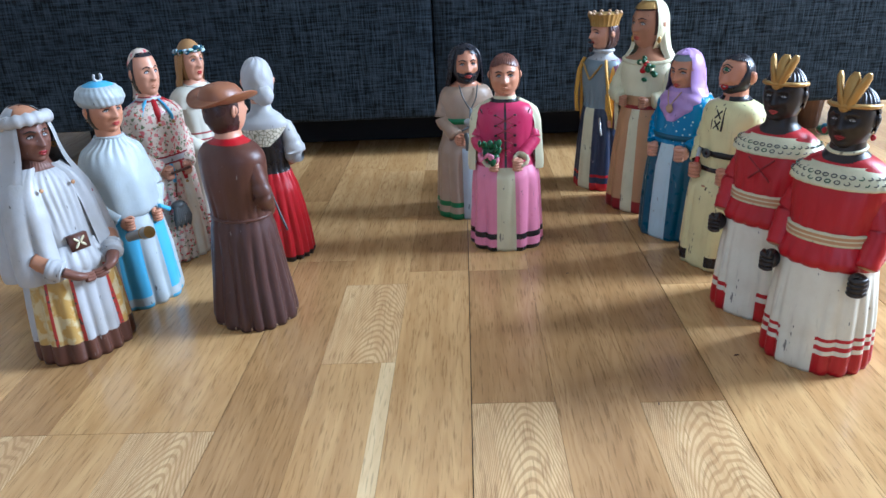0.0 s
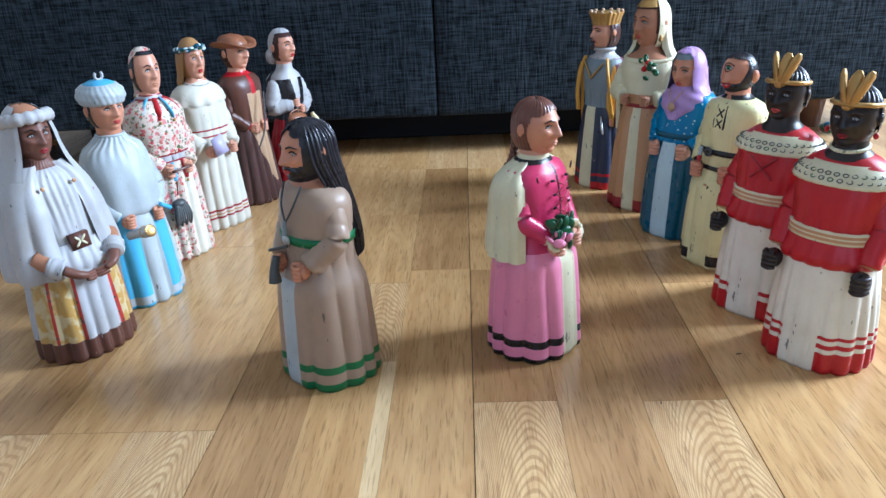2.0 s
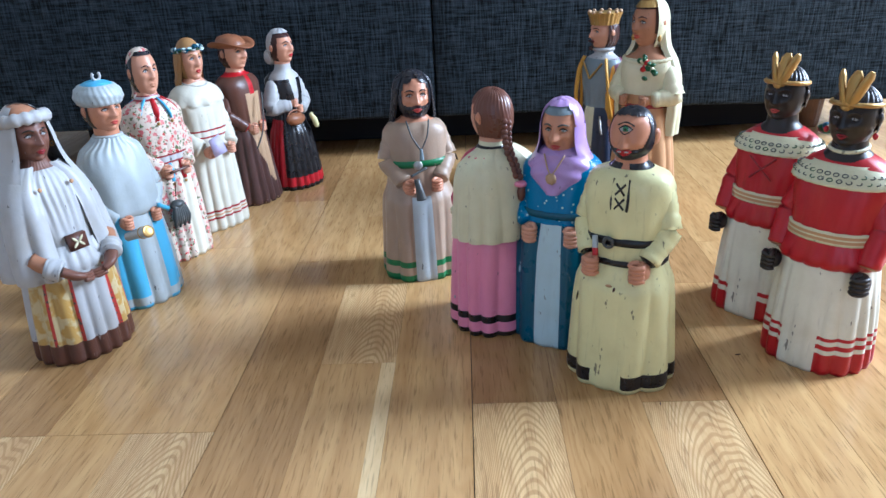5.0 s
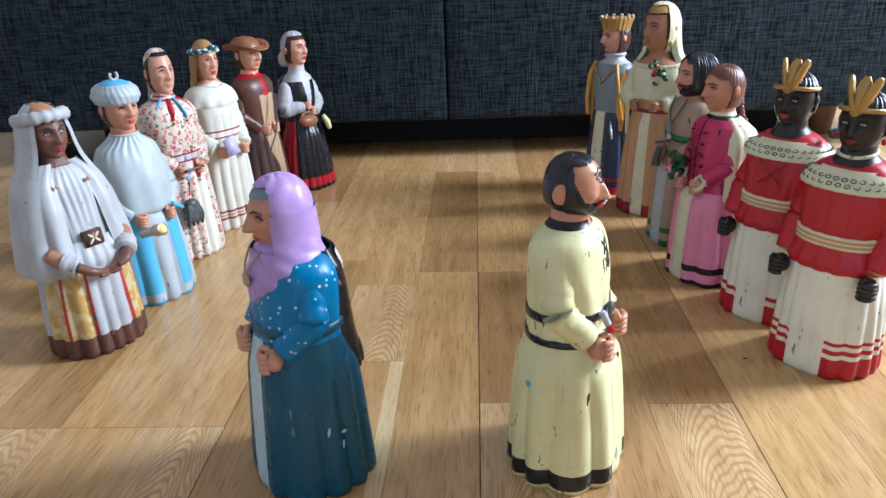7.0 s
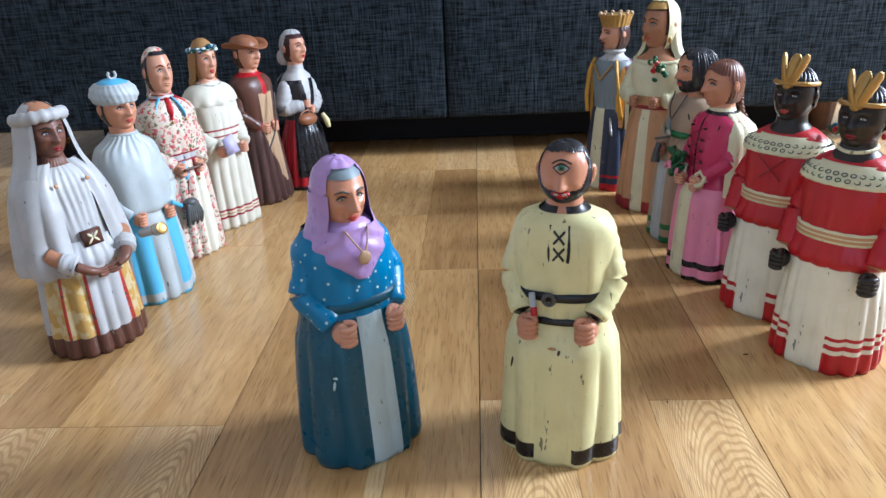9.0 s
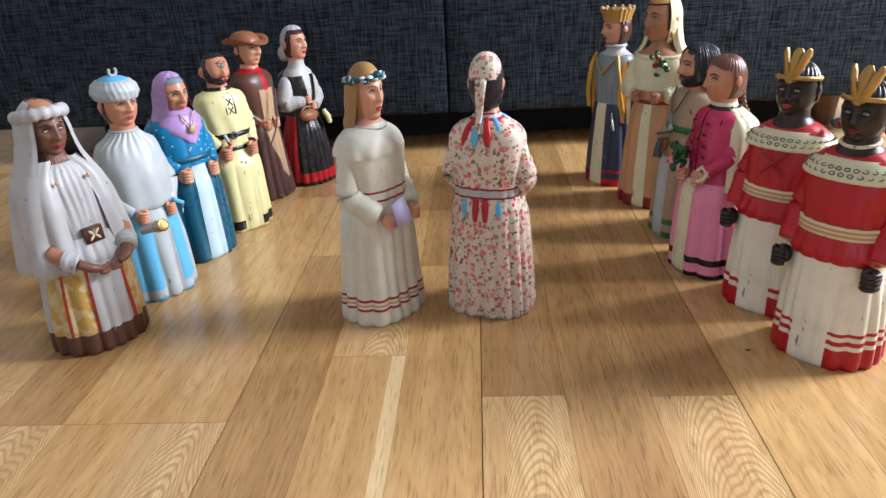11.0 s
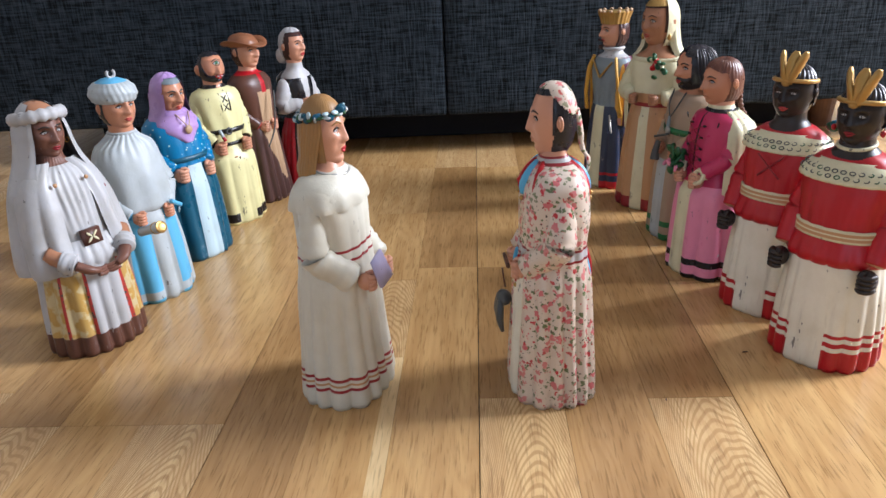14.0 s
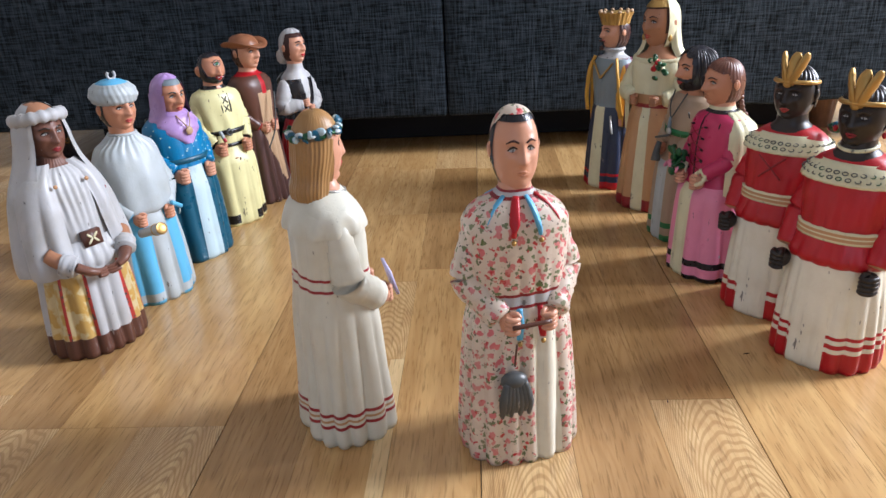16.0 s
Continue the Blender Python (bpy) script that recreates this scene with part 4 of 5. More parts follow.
        s.ball((u * (rx + 0.4), cy - v * (ry + 0.4), z), (w, 0.9, h), name, (0, 12 if w < h else 0, a), 8, 6)


STD = [(0, 42, 38, 0), (3, 43, 39, 0), (50, 41, 37, 0), (90, 39, 34, 0), (104, 34, 28, 1), (112, 32, 26, 1), (140, 34, 26, 1), (160, 35, 24, 2), (170, 29, 20, 2), (175, 16, 14, 2), (180, 12, 12, 1), (190, 11.5, 12, 1)]


def scaled(profile, kz, kx=1.0, ky=1.0):
    return [(z * kz, rx * kx, ry * ky, cy) for z, rx, ry, cy in profile]


def pink_woman():
    s = Sculpt()
    fold = pleats(13, 1.7, 104, 30, front=14)

    def p(z, a):
        if z > 174:
            return "black" if z < 177.5 else "ivory" if z < 181 else "fair"
        if z > 101:
            return "black" if abs(a) < 3 else "magenta"
        if abs(a) < 16:
            return "ivory"
        return "black" if z < 5 or 15 < z < 22 else "pink"
    s.loft(STD, p, (5, 15, 22, 101, 174, 177.5, 181), fold)
    marks(s, STD, ((-165, 60, 1, 4.5, "black"), (-160, 56, 1.2, 2.5, "black"), (160, 40, 0.8, 2, "black"), (70, 30, 1, 2, "white")))
    cape = [(95, 44.5, 36.5, 2), (104, 44.5, 37, 2), (130, 43, 35, 2), (150, 42, 33, 2), (163, 38, 28, 2), (171, 28, 20, 2), (176, 17, 15, 2)]
    s.loft(cape, lambda z, a: "ivory", (), pleats(15, 1.4, 160, 60), 90, arc=(62, 298), caps=False, tuck=5)
    for side in (-1, 1):
        s.arm(side, (33, 0, 162), (39, -8, 130), (21, -36, 114), (11, 11, 8), "magenta", "ivory", cuff_from=0.82)
        s.ring((side * 18, -30, 112), 7.5, 7.5, 2.2, "ivory", 60, 24, 9, 0.25)
        s.hand((side * 17, -41, 106), side, "fair", (0, 0, -side * 25))
        s.ball((side * 27, -19, 166), (0.8, 0.8, 3.5), "black", (0, side * 20, 0))
        for i in range(5):
            s.ball((side * 11, -26.5 + 0.4 * abs(i - 2) + (2 if i == 4 else 0), 116 + i * 11.5), (2.1, 1.2, 2.1), "black", (20 * i, 0, 0), 8, 6)
    for i in range(4):
        for side in (-1, 1):
            s.tube([(side * 10, -26.4, 117 + i * 11.5, 0.5), (0, -28.6, 122 + i * 11.5, 0.5), (-side * 10, -26.4, 127.5 + i * 11.5, 0.5)], "deep_red", 6, 6)
    rnd = random.Random(3)
    for i in range(44):
        c = (-16 + rnd.gauss(0, 6.5), -37 + rnd.gauss(0, 3.5), 122 + rnd.gauss(0, 6))
        s.ball(c, (5.5, 2, 3.8), "leaf" if i % 4 else "pink", (rnd.uniform(0, 180), rnd.uniform(0, 180), rnd.uniform(0, 180)), 8, 6)
    sh = s.head(179, 47, 34, 40, "skin", 0, 4.6, "iris", "hair_brown", 0.45, lip="skin")
    s.cap(sh, "hair_brown", 1.05, lambda az, h: (az > 84 - 25 * max(h, 0) if h < 0.45 else h > 0.45 + 0.2 * bell(az, 40)) and h > -0.72, 32, 0.02)
    for i in range(11):
        z = 198 - i * 4.6
        y = spline([(110, 38), (130, 37), (150, 34.5), (163, 29), (171, 23), (186, 19.5)], z)[0]
        for side in (-1, 1):
            s.ball((side * 2.4, y, z + (2.3 if side > 0 else 0)), (3.1, 3, 3.4), "hair_brown", (0, side * 35, 0), 10, 8)
    s.ring((0, 37.5, 147), 3.6, 3.6, 2.2, "pink", 0, 16)
    s.ball((0, 38.5, 139), (4.2, 3.4, 8), "hair_brown", (0, 0, 0))
    return s.done("pink_woman", "painted figurine of a woman in pink skirt, cream cape, brown braid")


def bearded_man():
    s = Sculpt()

    def p(z, a):
        if z > 173:
            return "skin"
        if z < 96 and abs(a + 4) < 15:
            return "cold_white"
        return "green" if z < 8 or 17 < z < 24 else "taupe"
    s.loft(STD, p, (8, 17, 24, 96, 173), pleats(12, 1.6, 104, 30, 1.0, 14))
    s.loft([(127, 34.3, 27.6, 1), (134, 34.6, 27.6, 1)], lambda z, a: "green", (), None, 48, 3)
    s.ball((-4, -27.5, 130), (5, 2, 5), "silver")
    for side in (-1, 1):
        s.arm(side, (31, 1, 164), (40, -4, 132), (21, -32, 112), (13, 13, 12), "taupe", None, 0.06)
        s.hand((side * 18, -40, 108), side, "skin", (0, 0, -side * 20))
    for side in (-1, 1):
        s.tube([(side * 12, -17, 176, 0.9), (side * 8, -25, 160, 0.9), (0, -28.5, 146, 0.9)], "grey", 6, 10)
    s.tube([(0, -29, 148, 1.5), (0, -30, 136, 2.6)], "slate", 8, 6)
    s.tube([(-8, -36, 118, 3), (-6, -41, 106, 4.2), (-5, -42, 97, 5.4)], "grey", 10, 8)
    s.tube([(-14, -38, 122, 1.5), (4, -32, 128, 1.5)], "grey", 6, 6)
    sh = s.head(174, 50, 36, 42, "skin", 0, 5, "iris_dark", "hair_black", 0.4, "hair_black", "lip", "hair_black", old=0.5)
    s.cap(sh, "hair_black", 1.06, lambda az, h: (az > 50 - 10 * max(h, 0) if h < 0.55 else h > 0.55 + 0.35 * bell(az, 16)), 44, 0.016)
    hair = [(101, 15, 7, 25), (110, 25, 11, 24), (130, 28, 13, 21), (155, 27, 15, 16), (175, 24, 19, 9), (195, 21.5, 21.5, 3), (207, 20, 21.5, 2), (215, 17.5, 20, 1.5), (221, 12, 15, 1), (225, 4, 6, 1)]
    s.loft(hair, lambda z, a: "hair_black", (), lambda z, a: 0.7 * math.sin(radians(a * 38)) + 0.5 * math.sin(radians(a * 15)), 140, arc=(56, 304))
    return s.done("bearded_man", "painted figurine of a bearded man, taupe robe, long black hair")


def scarf_woman():
    s = Sculpt()

    def p(z, a):
        if z < 116:
            if abs(a) < 15:
                return "pale_blue"
            return "teal"
        return "blue" if z < 176 else "fair"
    prof = [(0, 43, 40, 0), (4, 44, 41, 0), (50, 43, 38, 0), (90, 40, 35, 0), (108, 36, 31, 0), (120, 35, 29, 0), (140, 36, 28, 1), (160, 36, 25, 2), (170, 28, 20, 2), (176, 14, 14, 2), (186, 11, 12, 1)]
    s.loft(prof, p, (116, 176), pleats(12, 1.7, 112, 30, 0.5, 16))
    marks(s, prof, ((84, 54, 1.2, 4.5, "pale_blue"), (100, 50, 2, 1.2, "pale_blue"), (97, 40, 1, 4, "pale_blue"), (-40, 74, 5, 1.6, "pale_blue"), (-46, 68, 1.2, 4, "pale_blue"), (-28, 30, 2, 2, "pale_blue"), (28, 34, 1, 5, "pale_blue")))
    s.loft([(121, 36.6, 30, 0), (127, 36.8, 29.6, 0)], lambda z, a: "teal", (), None, 48, 3)
    shawl = [(84, 35, 40, 2), (110, 35, 35, 2), (140, 36, 32, 2), (160, 34, 28, 3), (172, 27, 22, 3)]
    s.loft(shawl, lambda z, a: "black", (), lambda z, a: 0.6 * math.sin(radians(a * 30)) if z < 98 else 0, 90, arc=(118, 242), caps=False, tuck=4)
    for side in (-1, 1):
        s.arm(side, (32, 0, 162), (42, -3, 132), (27, -31, 113), (12, 12.5, 10.5), "blue")
        s.hand((side * 23, -39, 107), side, "fair", (0, 0, -side * 20), 1.15)
    sh = s.head(172, 48, 34, 40, "skin", -2, 5.5, "iris", None, brow="grey", lip="lip", old=1.5, tilt=-4, ears=False)
    s.cap(sh, "mauve", 1.09, lambda az, h: az > 60 - 8 * h if h < 0.72 else h > 0.84 or az > 48, 7, 0.012, low=-0.9)
    s.cap(sh, "slate", 1.035, lambda az, h: h > 0.62)
    s.ball((0, -1, 172), (22, 22, 12), "mauve")
    s.ball((0, -6, 219.5), (5, 4.5, 3.2), "mauve")
    drape = [(143, 6, 5, -25), (150, 17, 14, -15), (158, 28, 25, -3), (166, 29, 24, -1), (175, 23.5, 22, -1), (185, 20, 22, -1), (200, 18.8, 21, -1)]

    def cloth(z, a):
        return None if abs(a) < 50 and z > 176 else "mauve"
    s.loft(drape, cloth, (176,), lambda z, a: 0.65 * math.sin(z * 0.5 + abs(a) / 9) * bell(z - 163, 14), 110, 1.2, caps=False)
    s.ball((0, -30.5, 158), (5, 1.8, 5), "sand", (0, 0, 0), 14, 8, lambda q: 0.12 * math.sin(8 * math.atan2(q.z, q.x)))
    for side in (-1, 1):
        s.tube([(side * 9, -22, 177, 0.7), (side * 4, -28.5, 167, 0.7), (0, -30.8, 160, 0.7)], "sand", 6, 8)
    s.loft([(146, 26, 27, 6), (158, 31, 29, 4), (170, 28, 26, 3)], lambda z, a: "lace", (), None, 50, 3, arc=(140, 220), caps=False)
    s.loft([(171, 13.5, 14, -1), (179, 12.5, 13.5, -1)], lambda z, a: "slate", (), None, 40, 2)
    return s.done("scarf_woman", "painted figurine of an old woman, mauve headscarf, blue dress")


def one_eyed_man():
    s = Sculpt()

    def p(z, a):
        if z > 170:
            return "black" if z < 175 and abs(a) > 12 else "skin"
        if 4 < z < 16 and abs(a) > 17:
            return "black"
        return "cream"
    s.loft(scaled(STD, 0.975, 1.0, 1.0), p, (4, 16, 170, 175), lambda z, a: pleats(11, 1.8, 100, 30, 0.2, 15)(z, a) + 0.9 * math.sin(radians(a * 9) + 0.06 * z) * bell(z - 138, 16) * (abs(a) < 75))
    marks(s, scaled(STD, 0.975), ((-118, 78, 3, 2.2, "sky"), (-104, 80, 3.4, 2, "sky"), (-135, 52, 2.2, 4, "sky"), (-62, 66, 0.8, 6, "black"), (-52, 70, 0.9, 8, "black"), (170, 74, 1, 5, "black"), (-172, 60, 3.5, 2.4, "sky"), (160, 52, 3, 3.5, "sky"), (-3, 92, 3, 1.2, "ochre"), (4, 90, 1, 2.2, "umber")))
    for z, h in ((124, 6), (107, 4.5)):
        r = spline(scaled(STD, 0.975), z)
        s.loft([(z, r[0] + 1.2, r[1] + 1.2, r[2]), (z + h, r[0] + 0.9, r[1] + 0.9, r[2])], lambda z, a: "black", (), None, 56, 3)
    s.ring((-5, -29, 127), 3.6, 3.6, 1.4, "grey", 90, 20)
    s.tube([(-17, -26, 130, 2.2), (-14, -32, 116, 2.4)], "cold_white", 8, 5, band=(0.55, 1, "red"))

    def lace(z):
        r = spline(scaled(STD, 0.975), z)
        return r[1] - r[2]
    for side in (-1, 1):
        s.arm(side, (32, 1, 160), (39.5, -2, 132), (26, -29, 113), (13, 13, 11), "cream", "black", 0.07, 0.93)
        s.hand((side * 23, -37, 106), side, "skin", (0, 0, -side * 20), 1.15)
        s.tube([(side * 6, -lace(164) + 1, 164, 1.0), (side * 6.5, -lace(152) + 0.6, 152, 1.2), (side * 6, -lace(146) + 0.6, 146, 1.0)], "black", 8, 6)
        for z in (158, 150):
            s.tube([(side * 3.6, -lace(z + 3), z + 3, 0.8), (-side * 3.6, -lace(z - 3) - 0.2, z - 3, 0.8)], "black", 6, 4)
    sh = s.head(176, 42, 33, 36, "skin", 0, 5.4, "iris", "hair_black", 0.74, "black", "red", "hair_black", eye_count=1, tilt=-3, ears=False)
    s.ball((0, -18.6, 188.0), (6.0, 2.6, 2.1), "red")
    for x in (-2.6, 2.6):
        s.ball((x, -20.6, 188.2), (1.9, 0.8, 0.85), "white")
    s.cap(sh, "hair_black", 1.04, lambda az, h: (az > 72 + 8 * h and h > -0.5) or h > 0.76 + 0.08 * bell(az, 45), 34, 0.018)
    for side in (-1, 1):
        s.ball((side * 16.6, 3, 196), (2.6, 5.2, 7.2), "skin", (0, 10 * side, -side * 25))
        s.ball((side * 18.4, 2, 197), (1.2, 2.6, 4.4), "skin", (0, 10 * side, -side * 25))
    # a long chest: everything above the belt sits higher
    s.verts = [(x, y, z + 12 * min(1.0, max(0.0, (z - 130) / 32)) - 3 * min(1.0, max(0.0, (z - 172) / 20))) for x, y, z in s.verts]
    return s.done("one_eyed_man", "painted figurine of a one-eyed bearded man in cream tunic")


def floral_man():
    s = Sculpt()
    prof = [(0, 41, 33, 0), (3, 42, 34, 0), (50, 40, 32, 0), (100, 36, 29, 0), (118, 32, 26, 0), (128, 32, 25, 0), (150, 35, 26, 1), (172, 36, 24, 1), (183, 29, 19, 1), (188, 16, 14, 1), (194, 12, 12, 0), (204, 11.5, 12, 0)]

    def p(z, a):
        if z > 188:
            return "deep_red" if z < 190 or 192.5 < z < 194 else "white" if z < 194 else "fair"
        if 118 < z < 128:
            return "deep_red" if z < 120 or z > 126 else "white"
        return "warm_white" if z < 104 and 3 < a < 30 else "floral"
    s.loft(prof, p, (118, 120, 126, 128, 188, 190, 192.5, 194), pleats(17, 1.5, 116, 20), power=2.7)
    for side in (-1, 1):
        s.arm(side, (33, 2, 173), (43, 0, 134), (21, -32, 112), (13, 14.5, 12), "floral", None, 0.08)
        s.hand((side * 16, -37, 109), side, "fair", (0, 0, -side * 20))
    s.tube([(-15, -36, 110, 1.6), (12, -36, 111, 1.6)], "brown", 8, 4)
    for name, az, _ in (("red", -16, 0), ("sky", 15, 0), ("red", 48, 0), ("sky", -52, 0), ("sky", 172, 0), ("red", -166, 0), ("red", 150, 0), ("sky", -140, 0)):
        u, v = math.sin(radians(az)), -math.cos(radians(az))
        s.tube([(u * 14, v * 13, 190, 2.4), (u * 24, v * 20 + 1, 183, 3.4), (u * 31, v * 24.5 + 1, 174, 4), (u * 34, v * 26.5 + 1, 167, 1.5)], name, 8, 8, 0.5)
        s.ball((u * 35, v * 27 + 1, 164), (1.8, 1.8, 1.8), "gold", seg=8, rings=6)
    for name, az in (("sky", -13), ("red", 14), ("red", 172), ("red", -172), ("sky", 150), ("sky", -150)):
        u, v = math.sin(radians(az)), -math.cos(radians(az))
        s.tube([(u * 32, v * 26, 118, 3), (u * 34, v * 28.5, 108, 3.6), (u * 36, v * 30, 97, 2.2)], name, 8, 8, 0.6)
        s.ball((u * 36, v * 31, 94), (1.8, 1.8, 1.8), "gold", seg=8, rings=6)
    s.tube([(-13, -38, 99, 0.8), (-14, -36, 82, 0.8)], "brown", 6, 4)
    s.ball((-15, -37, 72), (9.5, 6.5, 6), "grey")
    for i in range(7):
        s.tube([(-15 + (i - 3) * 2, -40, 72, 2.6), (-15 + (i - 3) * 3.1, -41.5, 58, 3.2), (-15 + (i - 3) * 3.2, -39.5, 46 + (i % 2) * 3, 1.4)], "grey", 8, 8)
    sh = s.head(192, 52, 36, 43, "fair", 0, 4.5, "iris_dark", "hair_black", 0.7, "hair_dark", "skin", jaw=0.16)
    s.cap(sh, "hair_black", 1.035, lambda az, h: (az > 80 and h > -0.3) or (h > 0.72), 40, 0.012)
    s.cap(sh, "floral", 1.07, lambda az, h: h > 0.84 - 0.66 * min(1, max(0, az - 62) / 70))
    s.tube([(0, 21, 224, 7), (0, 27, 205, 5), (0, 27, 186, 2.5), (0, 25, 178, 1)], "floral", 10, 10, 0.6)
    s.verts = [(x * k, y * (1.7 * k - 0.7), z * 1.025) for x, y, z, k in ((*v, 1 - 0.14 * min(1.0, max(0.0, (v[2] - 188) / 9))) for v in s.verts)]
    return s.done("floral_man", "painted figurine of a man in floral print robe, tasselled belt")


def wreath_woman():
    s = Sculpt()
    prof = [(0, 41, 33, 0), (3, 42, 34, 0), (45, 39, 31, 0), (95, 35, 29, 0), (118, 31.5, 26.5, 0), (128, 30.5, 25.5, 0), (150, 32.5, 25, 0), (168, 34, 24, 1), (178, 29, 19, 1), (184, 16, 14, 1), (190, 11, 11, 0), (200, 10.5, 11, 0)]

    def p(z, a):
        if z > 184:
            return "fair"
        if 119 < z < 129:
            return "stripe_red" if z < 121 or z > 127 else "dress"
        return "stripe_red" if 16 < z < 18.5 or 25 < z < 27.5 else "ochre" if 20.8 < z < 22.6 else "dress"
    s.loft(prof, p, (16, 18.5, 20.8, 22.6, 25, 27.5, 119, 121, 127, 129, 184), pleats(15, 1.5, 112, 30), power=2.7)
    ruff = [(159, 36.4, 27.4, 1), (161, 36.8, 27.6, 1), (165, 36, 27, 1), (171, 34.4, 24.8, 1), (180, 26, 18.5, 1), (186, 13, 13, 0)]
    s.loft(ruff, lambda z, a: "dress", (), lambda z, a: 1.2 * math.cos(radians(a * 11)) * min(1, max(0, (174 - z) / 14)), 96, 2.5, caps=False)
    for side in (-1, 1):
        s.arm(side, (35, 2, 168), (41, 0, 126), (25, -34, 106), (12, 14.5, 13), "dress", None, 0.09)
        s.hand((side * 20, -44, 103), side, "fair", (0, 0, -side * 20), 0.95)
    book = ((-18, -46, 99), (0, -48, 103), (-4, -41, 124), (-19, -40, 119))
    s.grid([list(book), [(u, v + 2.4, w) for u, v, w in book]], lambda i, j: "lilac")
    sh = s.head(186, 50, 34, 41, "fair", 0, 4, "iris_dark", "hair_gold", 0.5, "hair_gold", "red")
    s.cap(sh, "hair_gold", 1.06, lambda az, h: (az > 66 if h < 0.4 else h > 0.45), 40, 0.012)
    hair = [(180, 18, 13, 8), (190, 19.5, 16, 7), (205, 20.5, 19, 4), (220, 19.5, 20.5, 1)]
    s.loft(hair, lambda z, a: "hair_gold", (), lambda z, a: 0.22 * math.sin(radians(a * 36) + math.sin(z * 0.2)) + 0.25 * math.sin(radians(a * 11)), 120, arc=(62, 298))
    rnd = random.Random(8)
    for i in range(56):
        a = radians(i * 360 / 28 + rnd.uniform(-5, 5))
        s.ball((19 * math.sin(a), -21.5 * math.cos(a) + 0.5, 224 + rnd.uniform(-3, 3) + 2 * math.cos(a)), (4.4, 1.3, 2.7), ("teal", "leaf", "cold_white", "teal", "pale_blue")[i % 5], (rnd.uniform(0, 90), 0, rnd.uniform(0, 180)), 8, 6)
    s.ring((0, -2, 185), 16, 15, 0.9, "silver", 14, 40, 30, 0.3)
    s.verts = [(x * k, y * (1.4 * k - 0.4), z * 1.045) for x, y, z, k in ((*v, 1 - 0.13 * min(1.0, max(0.0, (v[2] - 186) / 8))) for v in s.verts)]
    return s.done("wreath_woman", "painted figurine of a woman in white dress with flower wreath")


def aproned_man():
    s = Sculpt()
    prof = [(0, 41, 37, 0), (3, 42, 38, 0), (50, 37, 33, 0), (100, 32, 28, 0), (114, 30, 25, 0), (150, 34, 26, 1), (172, 36, 24, 1), (182, 28, 19, 1), (187, 14, 14, 1), (192, 11, 12, 0), (202, 11, 12, 0)]

    def p(z, a):
        if z > 184:
            return "red" if z < 189 else "fair"
        if z > 158 and abs(a) < 7:
            return "red"
        if 28 < z < 160 and -22 - 14 * (z < 118) < a < 26 and (z > 118 or a > -36 + (118 - z) * 0.55):
            return "sand"
        return "umber" if z < 112 else "brown"
    s.loft(prof, p, (28, 112, 118, 158, 160, 184, 189), pleats(16, 1.6, 108, 30), n=96)
    s.ring((0, 0, 112), 31, 26, 1.6, "brown", 0, 40)
    for i in range(30):
        a = radians(i * 12)
        s.ball((42.3 * math.sin(a), -38 * math.cos(a), 2.5), (1, 1, 1.6), "sand", seg=6, rings=5)
    for side in (-1, 1):
        s.arm(side, (33, 2, 174), (41, 0, 134), (18, -29, 112), (12, 12, 9.5), "brown", "red", 0.06, 0.86)
        s.hand((side * 12, -36, 110), side, "fair", (0, 0, -side * 25))
    s.tube([(-22, -37, 84, 1.2), (-6, -40, 112, 1.2), (6, -36, 160, 1.2)], "grey", 6, 8)
    sh = s.head(190, 48, 34, 41, "fair", 0, 4.5, "iris_dark", "hair_dark", 0.3, "hair_dark", "skin", jaw=0.18, yaw=-4)
    s.cap(sh, "hair_dark", 1.04, lambda az, h: (az > 84 and h > -0.45 + (0.35 if az < 100 else 0)) or h > 0.45, 40, 0.012)
    brim = [(222, 20, 23, 0), (221.5, 25, 29, 0), (223.5, 30, 33, 0), (224.7, 30.2, 33.4, 0), (223.6, 25, 29, 0), (226, 20, 23, 0)]
    rows = []
    for z, rx, ry, cy in brim:
        rows.append([(rx * math.sin(t), -ry * math.cos(t), z + (8 * math.sin(t) ** 2 * (rx - 20) / 10 - 2.5 * math.cos(t) ** 2 * (rx - 20) / 10)) for t in [2 * math.pi * j / 64 for j in range(64)]])
    s.grid(rows, lambda i, j: "leather", caps=False)
    s.loft([(222, 19.5, 22, 1), (230, 17.5, 20, 2), (236, 13.5, 16, 3), (239, 7, 9, 3), (240, 1, 1, 3)], lambda z, a: "leather", (), None, 56, 2)
    return s.done("aproned_man", "painted figurine of a man in brown with apron and hat")


def basket_woman():
    s = Sculpt()
    prof = [(0, 40, 37, 0), (3, 41, 38, 0), (40, 38, 34, 0), (85, 31, 28, 0), (104, 25, 22, 0), (112, 22, 20, 0), (140, 23, 22, 0), (160, 25, 20, 1), (171, 22, 17, 1), (177, 13, 13, 1), (184, 11, 11.5, 0), (194, 10.5, 11.5, 0)]

    def p(z, a):
        if z > 174:
            return "white" if z < 187 else "fair"
        if z > 106:
            return "black" if (abs(a) > 4 + (z - 106) * 0.2 and z < 164) else "white"
        if 6 < z < 20:
            return "red"
        return "black" if z < 6 or abs(a) < 62 else "red"
    s.loft(prof, p, (6, 20, 106, 166, 174, 187), pleats(20, 1.5, 100, 40))
    for side in (-1, 1):
        s.arm(side, (29, 2, 164), (38, 2, 126), (12 if side > 0 else 9, -27, 128 if side < 0 else 118), (13, 17, 10), "white", "white", 0.09)
        s.hand((side * 7, -31, 130 if side < 0 else 120), side, "fair", (0, 0, -side * 30), 0.85)
